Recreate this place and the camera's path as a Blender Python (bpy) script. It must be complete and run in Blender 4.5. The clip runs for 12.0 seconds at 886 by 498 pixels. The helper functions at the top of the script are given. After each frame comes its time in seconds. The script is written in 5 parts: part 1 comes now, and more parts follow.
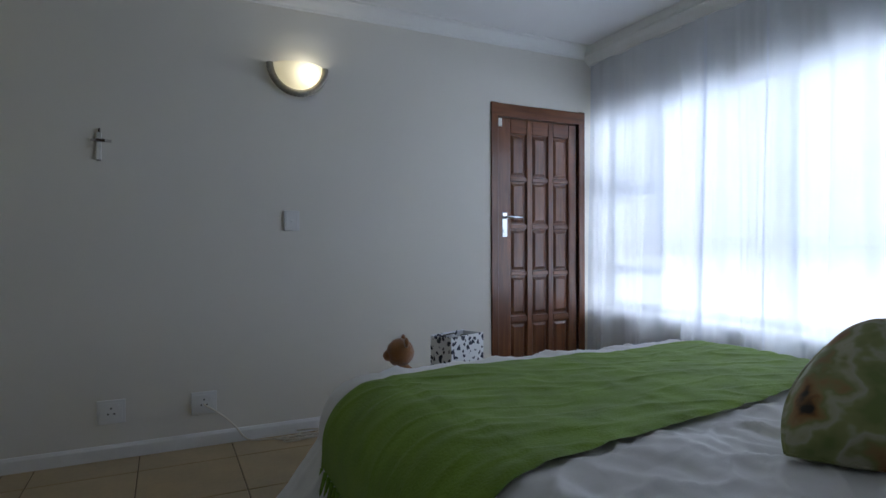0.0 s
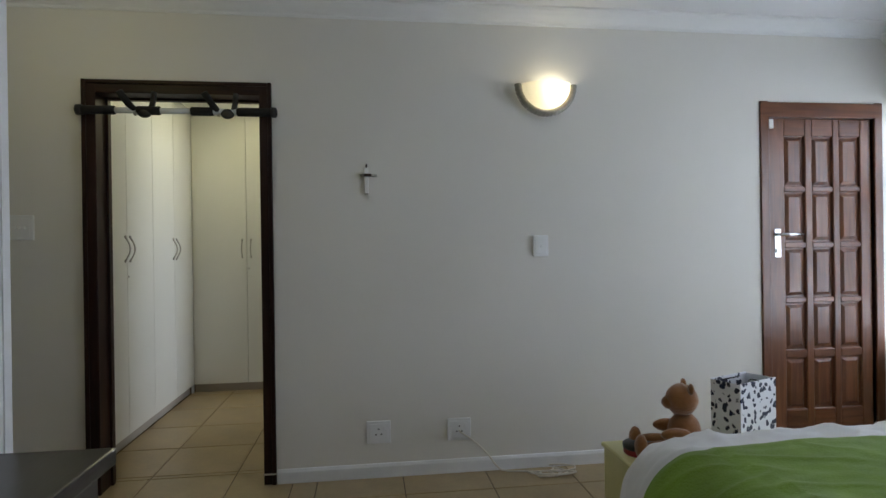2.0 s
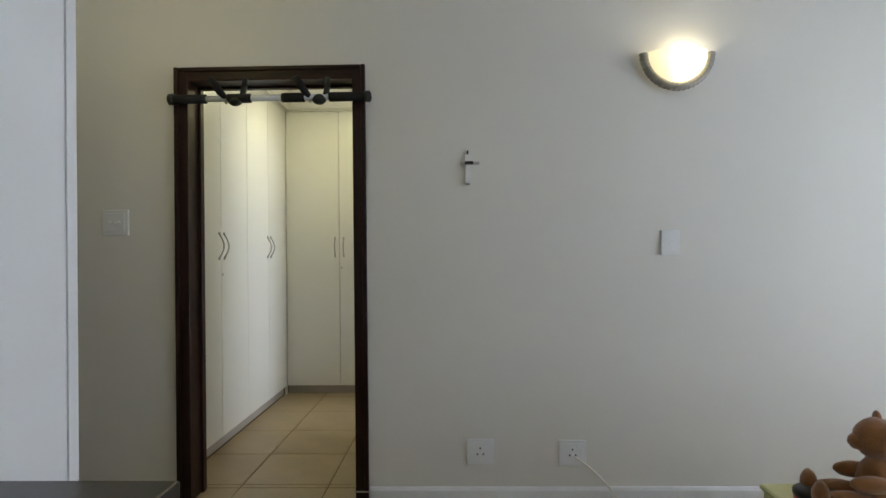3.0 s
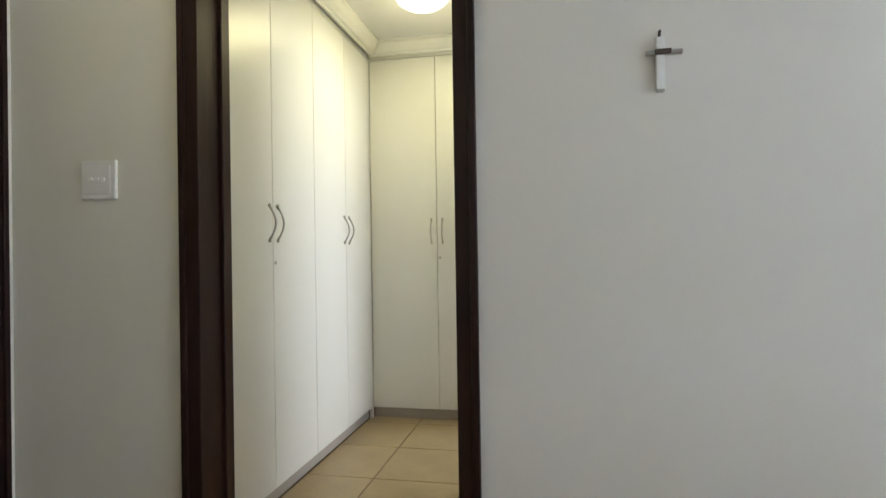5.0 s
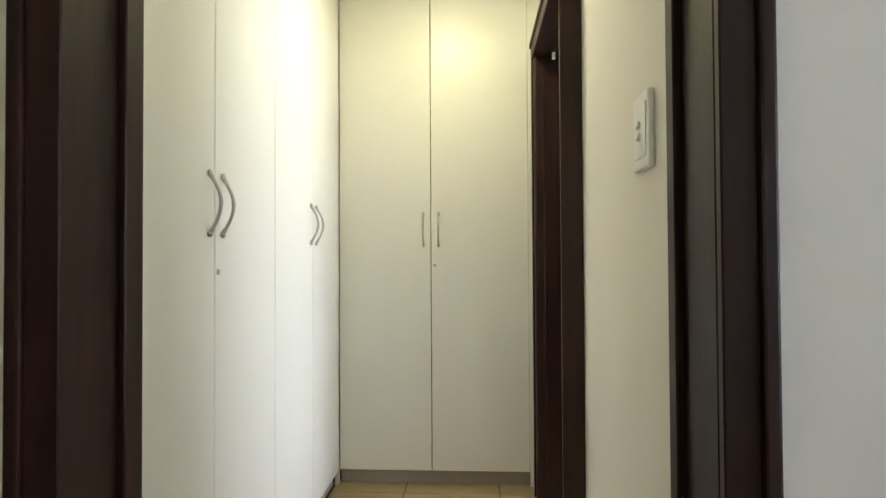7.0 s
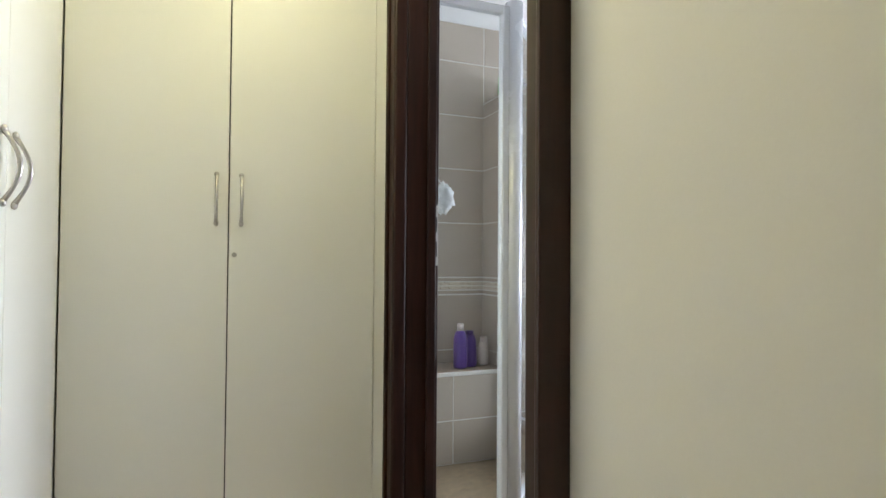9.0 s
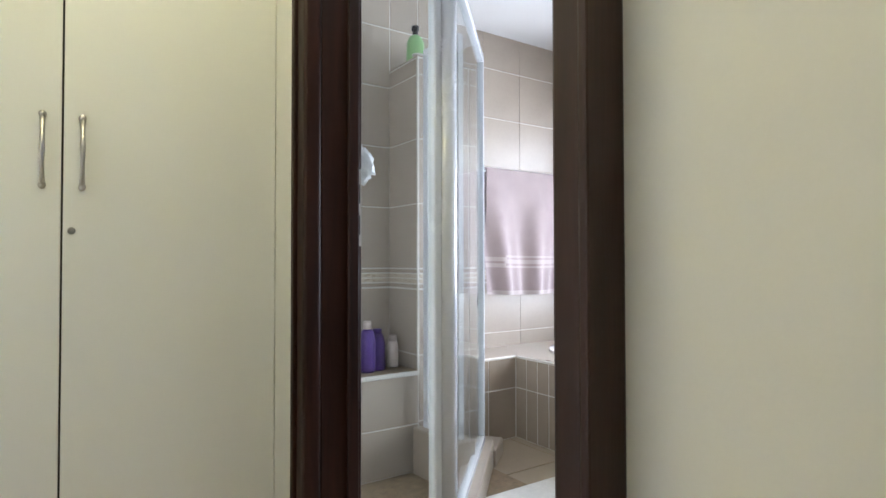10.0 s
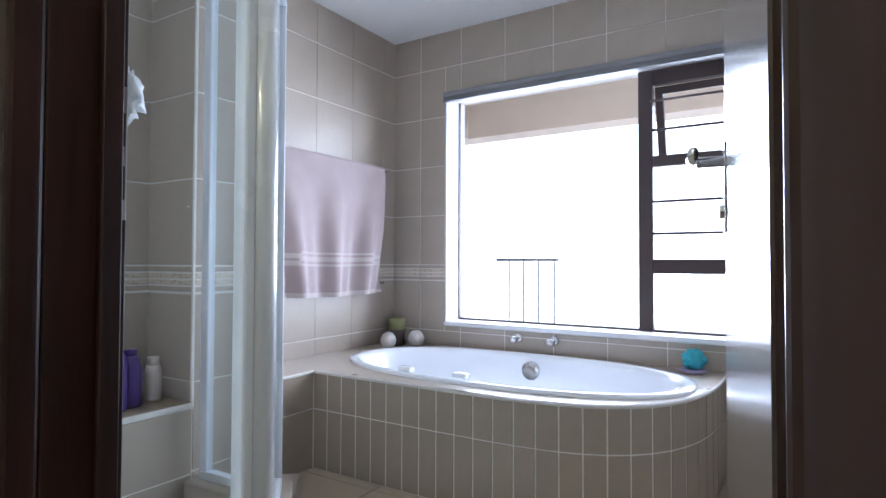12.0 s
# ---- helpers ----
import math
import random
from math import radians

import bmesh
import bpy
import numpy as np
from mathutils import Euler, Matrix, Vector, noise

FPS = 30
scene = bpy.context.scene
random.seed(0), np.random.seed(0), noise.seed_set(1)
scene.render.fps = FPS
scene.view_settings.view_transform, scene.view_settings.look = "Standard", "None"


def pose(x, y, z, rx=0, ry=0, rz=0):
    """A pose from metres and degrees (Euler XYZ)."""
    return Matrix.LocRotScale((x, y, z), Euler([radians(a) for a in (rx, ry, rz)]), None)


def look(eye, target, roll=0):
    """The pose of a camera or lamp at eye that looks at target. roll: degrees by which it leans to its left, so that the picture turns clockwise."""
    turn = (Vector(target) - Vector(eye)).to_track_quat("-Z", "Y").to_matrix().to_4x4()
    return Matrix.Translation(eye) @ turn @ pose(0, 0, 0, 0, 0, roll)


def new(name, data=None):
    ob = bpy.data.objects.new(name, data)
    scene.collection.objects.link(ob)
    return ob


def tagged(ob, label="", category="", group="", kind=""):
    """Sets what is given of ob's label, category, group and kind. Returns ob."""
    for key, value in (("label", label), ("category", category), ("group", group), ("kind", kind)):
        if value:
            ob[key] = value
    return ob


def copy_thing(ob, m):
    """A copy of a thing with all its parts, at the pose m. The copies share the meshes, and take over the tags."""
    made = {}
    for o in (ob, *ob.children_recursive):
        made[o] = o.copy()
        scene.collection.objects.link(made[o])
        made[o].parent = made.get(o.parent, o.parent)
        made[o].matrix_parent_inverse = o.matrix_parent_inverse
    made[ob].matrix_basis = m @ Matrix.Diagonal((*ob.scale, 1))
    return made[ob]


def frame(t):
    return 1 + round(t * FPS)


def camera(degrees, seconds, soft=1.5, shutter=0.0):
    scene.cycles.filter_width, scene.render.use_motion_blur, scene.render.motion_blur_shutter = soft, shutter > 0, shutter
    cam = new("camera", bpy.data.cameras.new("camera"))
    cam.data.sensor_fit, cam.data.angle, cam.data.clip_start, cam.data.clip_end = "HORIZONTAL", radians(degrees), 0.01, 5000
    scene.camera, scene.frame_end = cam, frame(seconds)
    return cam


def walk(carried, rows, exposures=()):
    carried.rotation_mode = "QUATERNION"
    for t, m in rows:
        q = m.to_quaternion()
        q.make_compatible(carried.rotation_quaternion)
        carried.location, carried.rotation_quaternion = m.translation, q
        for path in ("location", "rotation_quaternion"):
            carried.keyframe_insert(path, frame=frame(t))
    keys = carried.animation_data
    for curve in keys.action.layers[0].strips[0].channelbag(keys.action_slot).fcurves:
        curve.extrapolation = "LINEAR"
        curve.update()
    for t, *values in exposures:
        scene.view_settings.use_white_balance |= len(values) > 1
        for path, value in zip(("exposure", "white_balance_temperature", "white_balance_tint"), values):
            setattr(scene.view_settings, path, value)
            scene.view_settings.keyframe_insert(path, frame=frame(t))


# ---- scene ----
cam = camera(75.5, 12.0)
PATH = [
    (0, (0.779, -3.357, 1.08), (1.654, -1.558, 1.069), -0.2),
    (0.5, (0.68, -3.296, 1.126), (1.487, -1.466, 1.108), -0.2),
    (1, (0.64, -3.266, 1.153), (1.321, -1.385, 1.144), -0.5),
    (1.5, (0.56, -3.187, 1.178), (1.049, -1.247, 1.175), -0.6),
    (2, (0.49, -3.091, 1.221), (0.748, -1.108, 1.219), -0.8),
    (2.5, (0.451, -2.962, 1.222), (0.531, -0.963, 1.228), -0.7),
    (3, (0.428, -2.74, 1.195), (0.38, -0.741, 1.205), -0.6),
    (3.5, (0.422, -2.469, 1.171), (0.22, -0.479, 1.183), -0.7),
    (3.7, (0.402, -2.352, 1.162), (0.149, -0.368, 1.168), -0.8),
    (5.5, (0.1, -1.321, 1.097), (-0.305, 0.638, 1.115), -0.8),
    (6, (-0.054, -1.092, 1.096), (-0.437, 0.871, 1.133), -0.7),
    (6.5, (-0.193, -0.875, 1.098), (-0.498, 1.102, 1.138), -0.5),
    (7, (-0.348, -0.693, 1.101), (-0.463, 1.303, 1.136), -0.3),
    (7.5, (-0.459, -0.557, 1.077), (-0.311, 1.437, 1.127), -0.6),
    (7.7, (-0.523, -0.443, 1.092), (-0.263, 1.54, 1.133), 0.3),
    (9.5, (-0.617, 0.376, 1.026), (0.305, 2.15, 1.073), -0.3),
    (10, (-0.582, 0.586, 1.002), (0.543, 2.239, 1.043), -0.1),
    (10.5, (-0.519, 0.755, 0.99), (0.78, 2.275, 1.023), 0.2),
    (11, (-0.468, 0.916, 0.977), (0.982, 2.293, 1.021), 0.3),
    (11.5, (-0.430, 1.006, 0.977), (1.163, 2.21, 1.027), 0.2),
    (12, (-0.392, 1.074, 0.978), (1.295, 2.139, 1.026), 0.2),
]
walk(cam, [(t, look(eye, target, roll)) for t, eye, target, roll in PATH],
     exposures=[(0, -1.2, 5820, 14), (1, -1.0, 5920, 14), (2, -0.5, 6250, 13), (2.5, -0.28, 6350, 13), (3.5, 0.15, 6400, 13), (5.5, 0.54, 6450, 14),
                (7.5, 0.76, 6400, 14), (9.5, 0.70, 6150, 15), (10.5, 0.76, 6050, 15), (11, 0.62, 5950, 15), (12, 0.36, 5600, 16)])


# ---- world, sun and large lights ----
world = bpy.data.worlds.new("sky")
scene.world = world
world.use_nodes = True
wn = world.node_tree.nodes
sky = wn.new("ShaderNodeTexSky")
sky.sky_type, sky.sun_disc = "NISHITA", False
sky.sun_elevation, sky.sun_rotation = radians(55), radians(200)
world.node_tree.links.new(sky.outputs[0], wn["Background"].inputs[0])
wn["Background"].inputs[1].default_value = 0.12
sun = new("sun", bpy.data.lights.new("sun", "SUN"))
sun.data.energy, sun.data.angle, sun.data.color = 3.0, radians(0.5), (1, 0.95, 0.88)
sun.matrix_world = look((0, 0, 0), (0.35, 0.75, -1.0))


def area(name, eye, target, w, h, watts, colour):
    lamp = new(name, bpy.data.lights.new(name, "AREA"))
    lamp.data.shape, lamp.data.size, lamp.data.size_y = "RECTANGLE", w, h
    lamp.data.energy, lamp.data.color = watts, colour
    lamp.matrix_world = look(eye, target)
    return lamp


area("window_light_bedroom", (4.6, -1.5, 1.6), (0, -1.5, 1.35), 3.6, 2.2, 310, (0.84, 0.92, 1.0))
bath_light = area("window_light_bathroom", (2.86, 1.98, 1.32), (0, 1.98, 1.22), 1.9, 1.35, 38, (0.84, 0.92, 1.0))
bath_light.data.spread = radians(125)


def bulb(name, at, watts, radius, colour):
    lamp = new(name, bpy.data.lights.new(name, "POINT"))
    lamp.data.energy, lamp.data.shadow_soft_size, lamp.data.color = watts, radius, colour
    lamp.location = at
    return lamp


bulb("passage_bulb", (-0.48, 1.40, 2.355), 3.0, 0.13, (1.0, 0.93, 0.46))
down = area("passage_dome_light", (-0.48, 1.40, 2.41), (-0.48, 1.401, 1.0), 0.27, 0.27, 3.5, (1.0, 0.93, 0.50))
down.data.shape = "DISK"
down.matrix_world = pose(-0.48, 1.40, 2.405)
bulb("entrance_bulb", (-0.80, -0.75, 2.39), 2.0, 0.08, (1.0, 0.91, 0.33))
bulb("sconce_bulb", (1.515, -0.055, 2.075), 1.6, 0.022, (1.0, 0.90, 0.62))


# ---- materials ----
def material(name, colour, rough=0.6, metal=0.0, vary=0.06, scale=6.0, grain=90.0, bump=0.05, coat=0.0, piece=0.0, spec=0.5,
             sheen=0.0):
    """Principled with two scales of variation and a fine relief; piece: variation from piece to piece."""
    m = bpy.data.materials.new(name)
    m.use_nodes = True
    n, l = m.node_tree.nodes, m.node_tree.links
    b = n["Principled BSDF"]
    co = n.new("ShaderNodeTexCoord")
    big, fine = n.new("ShaderNodeTexNoise"), n.new("ShaderNodeTexNoise")
    big.inputs["Scale"].default_value, fine.inputs["Scale"].default_value = scale, grain
    big.inputs["Detail"].default_value, fine.inputs["Detail"].default_value = 4, 3
    mixn = n.new("ShaderNodeMath")
    mixn.operation = "MULTIPLY_ADD"
    mixn.inputs[1].default_value = 0.35
    l.new(fine.outputs["Fac"], mixn.inputs[0])
    l.new(big.outputs["Fac"], mixn.inputs[2])
    last = mixn.outputs[0]
    if piece:
        info = n.new("ShaderNodeObjectInfo")
        geo = n.new("ShaderNodeNewGeometry")
        add = n.new("ShaderNodeMath")
        add.operation = "ADD"
        l.new(info.outputs["Random"], add.inputs[0])
        l.new(geo.outputs["Random Per Island"], add.inputs[1])
        pm = n.new("ShaderNodeMath")
        pm.operation = "MULTIPLY_ADD"
        pm.inputs[1].default_value = piece
        l.new(add.outputs[0], pm.inputs[0])
        l.new(last, pm.inputs[2])
        last = pm.outputs[0]
    ramp = n.new("ShaderNodeMapRange")
    ramp.inputs["From Min"].default_value, ramp.inputs["From Max"].default_value = 0.35, 0.95 + piece * 2
    ramp.inputs["To Min"].default_value, ramp.inputs["To Max"].default_value = 1 - vary, 1 + vary
    l.new(last, ramp.inputs["Value"])
    mul = n.new("ShaderNodeMixRGB")
    mul.blend_type = "MULTIPLY"
    mul.inputs[0].default_value = 1
    mul.inputs[1].default_value = (*colour, 1)
    l.new(ramp.outputs[0], mul.inputs[2])
    for t in (big, fine):
        l.new(co.outputs["Object"], t.inputs["Vector"])
    l.new(mul.outputs[0], b.inputs["Base Color"])
    rr = n.new("ShaderNodeMapRange")
    rr.inputs["To Min"].default_value, rr.inputs["To Max"].default_value = max(rough - 0.08, 0.02), min(rough + 0.08, 1)
    l.new(big.outputs["Fac"], rr.inputs["Value"])
    l.new(rr.outputs[0], b.inputs["Roughness"])
    b.inputs["Metallic"].default_value = metal
    b.inputs["Coat Weight"].default_value = coat
    b.inputs["Coat Roughness"].default_value = 0.12
    b.inputs["Specular IOR Level"].default_value = spec
    b.inputs["Sheen Weight"].default_value = sheen
    if bump:
        bp = n.new("ShaderNodeBump")
        bp.inputs["Strength"].default_value, bp.inputs["Distance"].default_value = bump, 0.004
        l.new(fine.outputs["Fac"], bp.inputs["Height"])
        l.new(bp.outputs[0], b.inputs["Normal"])
    return m


def wood(name, dark, light, along="Z", rough=0.35, coat=0.3, stretch=14.0, spec=0.5):
    m = bpy.data.materials.new(name)
    m.use_nodes = True
    n, l = m.node_tree.nodes, m.node_tree.links
    b = n["Principled BSDF"]
    co, mp = n.new("ShaderNodeTexCoord"), n.new("ShaderNodeMapping")
    mp.inputs["Scale"].default_value = [1.2 if a == along else stretch for a in "XYZ"]
    nz, fine = n.new("ShaderNodeTexNoise"), n.new("ShaderNodeTexNoise")
    nz.inputs["Scale"].default_value, nz.inputs["Detail"].default_value, nz.inputs["Distortion"].default_value = 2.5, 6, 0.8
    fine.inputs["Scale"].default_value, fine.inputs["Detail"].default_value = 14, 3
    l.new(co.outputs["Object"], mp.inputs["Vector"])
    l.new(mp.outputs[0], nz.inputs["Vector"])
    l.new(mp.outputs[0], fine.inputs["Vector"])
    info = n.new("ShaderNodeObjectInfo")
    add = n.new("ShaderNodeMath")
    add.operation, add.inputs[1].default_value = "MULTIPLY_ADD", 0.12
    l.new(info.outputs["Random"], add.inputs[0])
    l.new(nz.outputs["Fac"], add.inputs[2])
    ramp = n.new("ShaderNodeValToRGB")
    ramp.color_ramp.elements[0].position, ramp.color_ramp.elements[1].position = 0.32, 0.8
    ramp.color_ramp.elements[0].color, ramp.color_ramp.elements[1].color = (*dark, 1), (*light, 1)
    l.new(add.outputs[0], ramp.inputs[0])
    l.new(ramp.outputs[0], b.inputs["Base Color"])
    b.inputs["Roughness"].default_value, b.inputs["Coat Weight"].default_value = rough, coat
    b.inputs["Coat Roughness"].default_value, b.inputs["Specular IOR Level"].default_value = 0.2, spec
    bp = n.new("ShaderNodeBump")
    bp.inputs["Strength"].default_value, bp.inputs["Distance"].default_value = 0.12, 0.002
    l.new(fine.outputs["Fac"], bp.inputs["Height"])
    l.new(bp.outputs[0], b.inputs["Normal"])
    return m


def glow(name, colour, strength):
    m = bpy.data.materials.new(name)
    m.use_nodes = True
    b = m.node_tree.nodes["Principled BSDF"]
    b.inputs["Base Color"].default_value = (*colour, 1)
    b.inputs["Emission Color"].default_value = (*colour, 1)
    b.inputs["Emission Strength"].default_value = strength
    b.inputs["Roughness"].default_value = 0.4
    return m


def clear_glass(name, tint=(1, 1, 1), gloss=0.08):
    """A thin pane: mostly clear, with gloss that grows at grazing angles."""
    m = bpy.data.materials.new(name)
    m.use_nodes = True
    n, l = m.node_tree.nodes, m.node_tree.links
    n.clear()
    out, mix = n.new("ShaderNodeOutputMaterial"), n.new("ShaderNodeMixShader")
    tr, gl, lw = n.new("ShaderNodeBsdfTransparent"), n.new("ShaderNodeBsdfGlossy"), n.new("ShaderNodeLayerWeight")
    tr.inputs[0].default_value = (*tint, 1)
    gl.inputs["Roughness"].default_value = gloss
    steep, level = n.new("ShaderNodeMath"), n.new("ShaderNodeMath")
    steep.operation, steep.inputs[1].default_value = "POWER", 5.0
    level.operation, level.inputs[1].default_value, level.inputs[2].default_value = "MULTIPLY_ADD", 0.55, 0.02
    l.new(lw.outputs["Facing"], steep.inputs[0])
    l.new(steep.outputs[0], level.inputs[0])
    l.new(level.outputs[0], mix.inputs[0])
    l.new(tr.outputs[0], mix.inputs[1])
    l.new(gl.outputs[0], mix.inputs[2])
    l.new(mix.outputs[0], out.inputs[0])
    return m


def hazy_glass(name, tint, haze):
    """A clear pane with a thin uneven film of dried soap."""
    m = clear_glass(name, tint, 0.05)
    n, l = m.node_tree.nodes, m.node_tree.links
    out = next(k for k in n if k.type == "OUTPUT_MATERIAL")
    base = out.inputs[0].links[0].from_socket
    mix, df, tl, film = n.new("ShaderNodeMixShader"), n.new("ShaderNodeBsdfDiffuse"), n.new("ShaderNodeBsdfTranslucent"), n.new("ShaderNodeMixShader")
    df.inputs[0].default_value = tl.inputs[0].default_value = (0.80, 0.84, 0.90, 1)
    nz, co, rg = n.new("ShaderNodeTexNoise"), n.new("ShaderNodeTexCoord"), n.new("ShaderNodeMapRange")
    nz.inputs["Scale"].default_value, nz.inputs["Detail"].default_value = 2.2, 5
    rg.inputs["To Min"].default_value, rg.inputs["To Max"].default_value = haze * 0.5, haze * 1.5
    l.new(co.outputs["Object"], nz.inputs["Vector"])
    l.new(nz.outputs["Fac"], rg.inputs["Value"])
    l.new(df.outputs[0], film.inputs[1])
    l.new(tl.outputs[0], film.inputs[2])
    l.new(rg.outputs[0], mix.inputs[0])
    l.new(base, mix.inputs[1])
    l.new(film.outputs[0], mix.inputs[2])
    l.new(mix.outputs[0], out.inputs[0])
    return m


def sheer(name, colour, clear):
    m = bpy.data.materials.new(name)
    m.use_nodes = True
    n, l = m.node_tree.nodes, m.node_tree.links
    n.clear()
    out, mix, mix2 = n.new("ShaderNodeOutputMaterial"), n.new("ShaderNodeMixShader"), n.new("ShaderNodeMixShader")
    tr, df, tl = n.new("ShaderNodeBsdfTransparent"), n.new("ShaderNodeBsdfDiffuse"), n.new("ShaderNodeBsdfTranslucent")
    df.inputs[0].default_value = tl.inputs[0].default_value = (*colour, 1)
    nz, co = n.new("ShaderNodeTexNoise"), n.new("ShaderNodeTexCoord")
    nz.inputs["Scale"].default_value = 3
    rg = n.new("ShaderNodeMapRange")
    rg.inputs["To Min"].default_value, rg.inputs["To Max"].default_value = clear - 0.08, clear + 0.08
    l.new(co.outputs["Object"], nz.inputs["Vector"])
    l.new(nz.outputs["Fac"], rg.inputs["Value"])
    mix2.inputs[0].default_value = 0.55
    l.new(df.outputs[0], mix2.inputs[1])
    l.new(tl.outputs[0], mix2.inputs[2])
    l.new(rg.outputs[0], mix.inputs[0])
    l.new(mix2.outputs[0], mix.inputs[1])
    l.new(tr.outputs[0], mix.inputs[2])
    l.new(mix.outputs[0], out.inputs[0])
    return m


def spots(name, ground, blot, scale, low, high, rough=0.5, vary3=None):
    """Blotches of one colour on another, for printed paper and cloth."""
    m = bpy.data.materials.new(name)
    m.use_nodes = True
    n, l = m.node_tree.nodes, m.node_tree.links
    b = n["Principled BSDF"]
    co, vo, ramp = n.new("ShaderNodeTexCoord"), n.new("ShaderNodeTexVoronoi"), n.new("ShaderNodeValToRGB")
    nz = n.new("ShaderNodeTexNoise")
    nz.inputs["Scale"].default_value = scale * 0.6
    ad = n.new("ShaderNodeMixRGB")
    ad.blend_type, ad.inputs[0].default_value = "LINEAR_LIGHT", 0.03
    l.new(co.outputs["Object"], ad.inputs[1])
    l.new(nz.outputs["Color"], ad.inputs[2])
    l.new(co.outputs["Object"], nz.inputs["Vector"])
    vo.inputs["Scale"].default_value = scale
    l.new(ad.outputs[0], vo.inputs["Vector"])
    ramp.color_ramp.elements[0].position, ramp.color_ramp.elements[1].position = low, high
    ramp.color_ramp.elements[0].color, ramp.color_ramp.elements[1].color = (*blot, 1), (*ground, 1)
    if vary3:
        e = ramp.color_ramp.elements.new(high + 0.14)
        e.color = (*vary3, 1)
    l.new(vo.outputs["Distance"], ramp.inputs[0])
    l.new(ramp.outputs[0], b.inputs["Base Color"])
    b.inputs["Roughness"].default_value = rough
    return m


def printed(name, stops, scale, rough=0.9):
    """Cloth printed with soft patches: colours laid out along a noise."""
    m = bpy.data.materials.new(name)
    m.use_nodes = True
    n, l = m.node_tree.nodes, m.node_tree.links
    b = n["Principled BSDF"]
    co, nz, ramp = n.new("ShaderNodeTexCoord"), n.new("ShaderNodeTexNoise"), n.new("ShaderNodeValToRGB")
    nz.inputs["Scale"].default_value, nz.inputs["Detail"].default_value, nz.inputs["Distortion"].default_value = scale, 3, 0.12
    l.new(co.outputs["Object"], nz.inputs["Vector"])
    l.new(nz.outputs["Fac"], ramp.inputs[0])
    el = ramp.color_ramp.elements
    el[0].position, el[0].color = stops[0][0], (*stops[0][1], 1)
    el[1].position, el[1].color = stops[-1][0], (*stops[-1][1], 1)
    for at, c in stops[1:-1]:
        el.new(at).color = (*c, 1)
    l.new(ramp.outputs[0], b.inputs["Base Color"])
    b.inputs["Roughness"].default_value, b.inputs["Sheen Weight"].default_value = rough, 0.3
    return m


M_WALL = material("cream_wall_paint", (0.76, 0.735, 0.675), 0.75, vary=0.025, scale=1.6, grain=160, bump=0.06)
M_WHITE_WALL = material("white_wall_paint", (0.82, 0.82, 0.81), 0.7, vary=0.02, scale=2, grain=140, bump=0.05)
M_CEIL = material("white_ceiling_paint", (0.80, 0.80, 0.80), 0.85, vary=0.02, scale=2, grain=120, bump=0.04)
M_CORNICE = material("white_plaster", (0.82, 0.82, 0.80), 0.7, vary=0.02)
M_SKIRT = material("white_skirting_paint", (0.80, 0.80, 0.80), 0.45, vary=0.05, scale=9)
M_FLOOR = material("tan_ceramic_floor_tile", (0.39, 0.295, 0.160), 0.32, vary=0.22, scale=5, grain=45, bump=0.04, piece=0.08)
M_GROUT = material("brown_floor_grout", (0.15, 0.115, 0.075), 0.9, vary=0.15, scale=20)
M_BFLOOR = material("beige_bathroom_floor_tile", (0.40, 0.33, 0.235), 0.35, vary=0.12, scale=5, grain=50, piece=0.08)
M_PEBBLE = material("brown_shower_mosaic", (0.27, 0.20, 0.125), 0.5, vary=0.35, scale=26, grain=120, bump=0.3)
M_TILE = material("taupe_wall_tile", (0.41, 0.35, 0.287), 0.30, vary=0.10, scale=4, grain=60, bump=0.03, piece=0.05)
M_BTILE = material("brown_bath_tile", (0.325, 0.268, 0.208), 0.30, vary=0.10, scale=6, grain=60, bump=0.03, piece=0.08)
M_WGROUT = material("pale_tile_grout", (0.72, 0.70, 0.66), 0.85, vary=0.08, scale=15)
M_MOSAIC = spots("mosaic_border", (0.62, 0.55, 0.45), (0.34, 0.27, 0.20), 60, 0.25, 0.5, 0.35)
M_DARK = wood("dark_stained_wood", (0.011, 0.004, 0.003), (0.034, 0.011, 0.007), rough=0.45, coat=0.03, spec=0.28)
M_DARKX = wood("dark_stained_wood_across", (0.011, 0.004, 0.003), (0.034, 0.011, 0.007), along="X", rough=0.45, coat=0.03, spec=0.28)
M_DARKGLOSS = wood("dark_stained_varnished_wood", (0.016, 0.006, 0.0045), (0.040, 0.014, 0.010), rough=0.32, coat=0.10, spec=0.3)
M_DESK = wood("espresso_wood", (0.012, 0.009, 0.008), (0.030, 0.024, 0.021), along="Y", rough=0.28, coat=0.4)
M_POLISH = wood("polished_dark_wood", (0.020, 0.009, 0.007), (0.045, 0.018, 0.013), rough=0.16, coat=1.0)
M_MERANTI = wood("red_brown_meranti", (0.090, 0.029, 0.011), (0.215, 0.080, 0.031), rough=0.30, coat=0.5)
M_MERANTIX = wood("red_brown_meranti_across", (0.090, 0.029, 0.011), (0.215, 0.080, 0.031), along="X", rough=0.30, coat=0.5)
M_CUP = material("white_melamine", (0.80, 0.80, 0.76), 0.32, vary=0.02, scale=1.5, grain=200, bump=0.015)
M_CUPSIDE = material("grey_kick_plate", (0.42, 0.38, 0.33), 0.5, vary=0.1)
# near-black body colour: the shade in the slits between cupboard doors, put into the colour
M_GAPSHADE = material("cupboard_gap_shade", (0.05, 0.045, 0.04), 0.9, vary=0.05)
M_CHROME = material("chrome", (0.75, 0.75, 0.76), 0.12, metal=1.0, vary=0.03, bump=0)
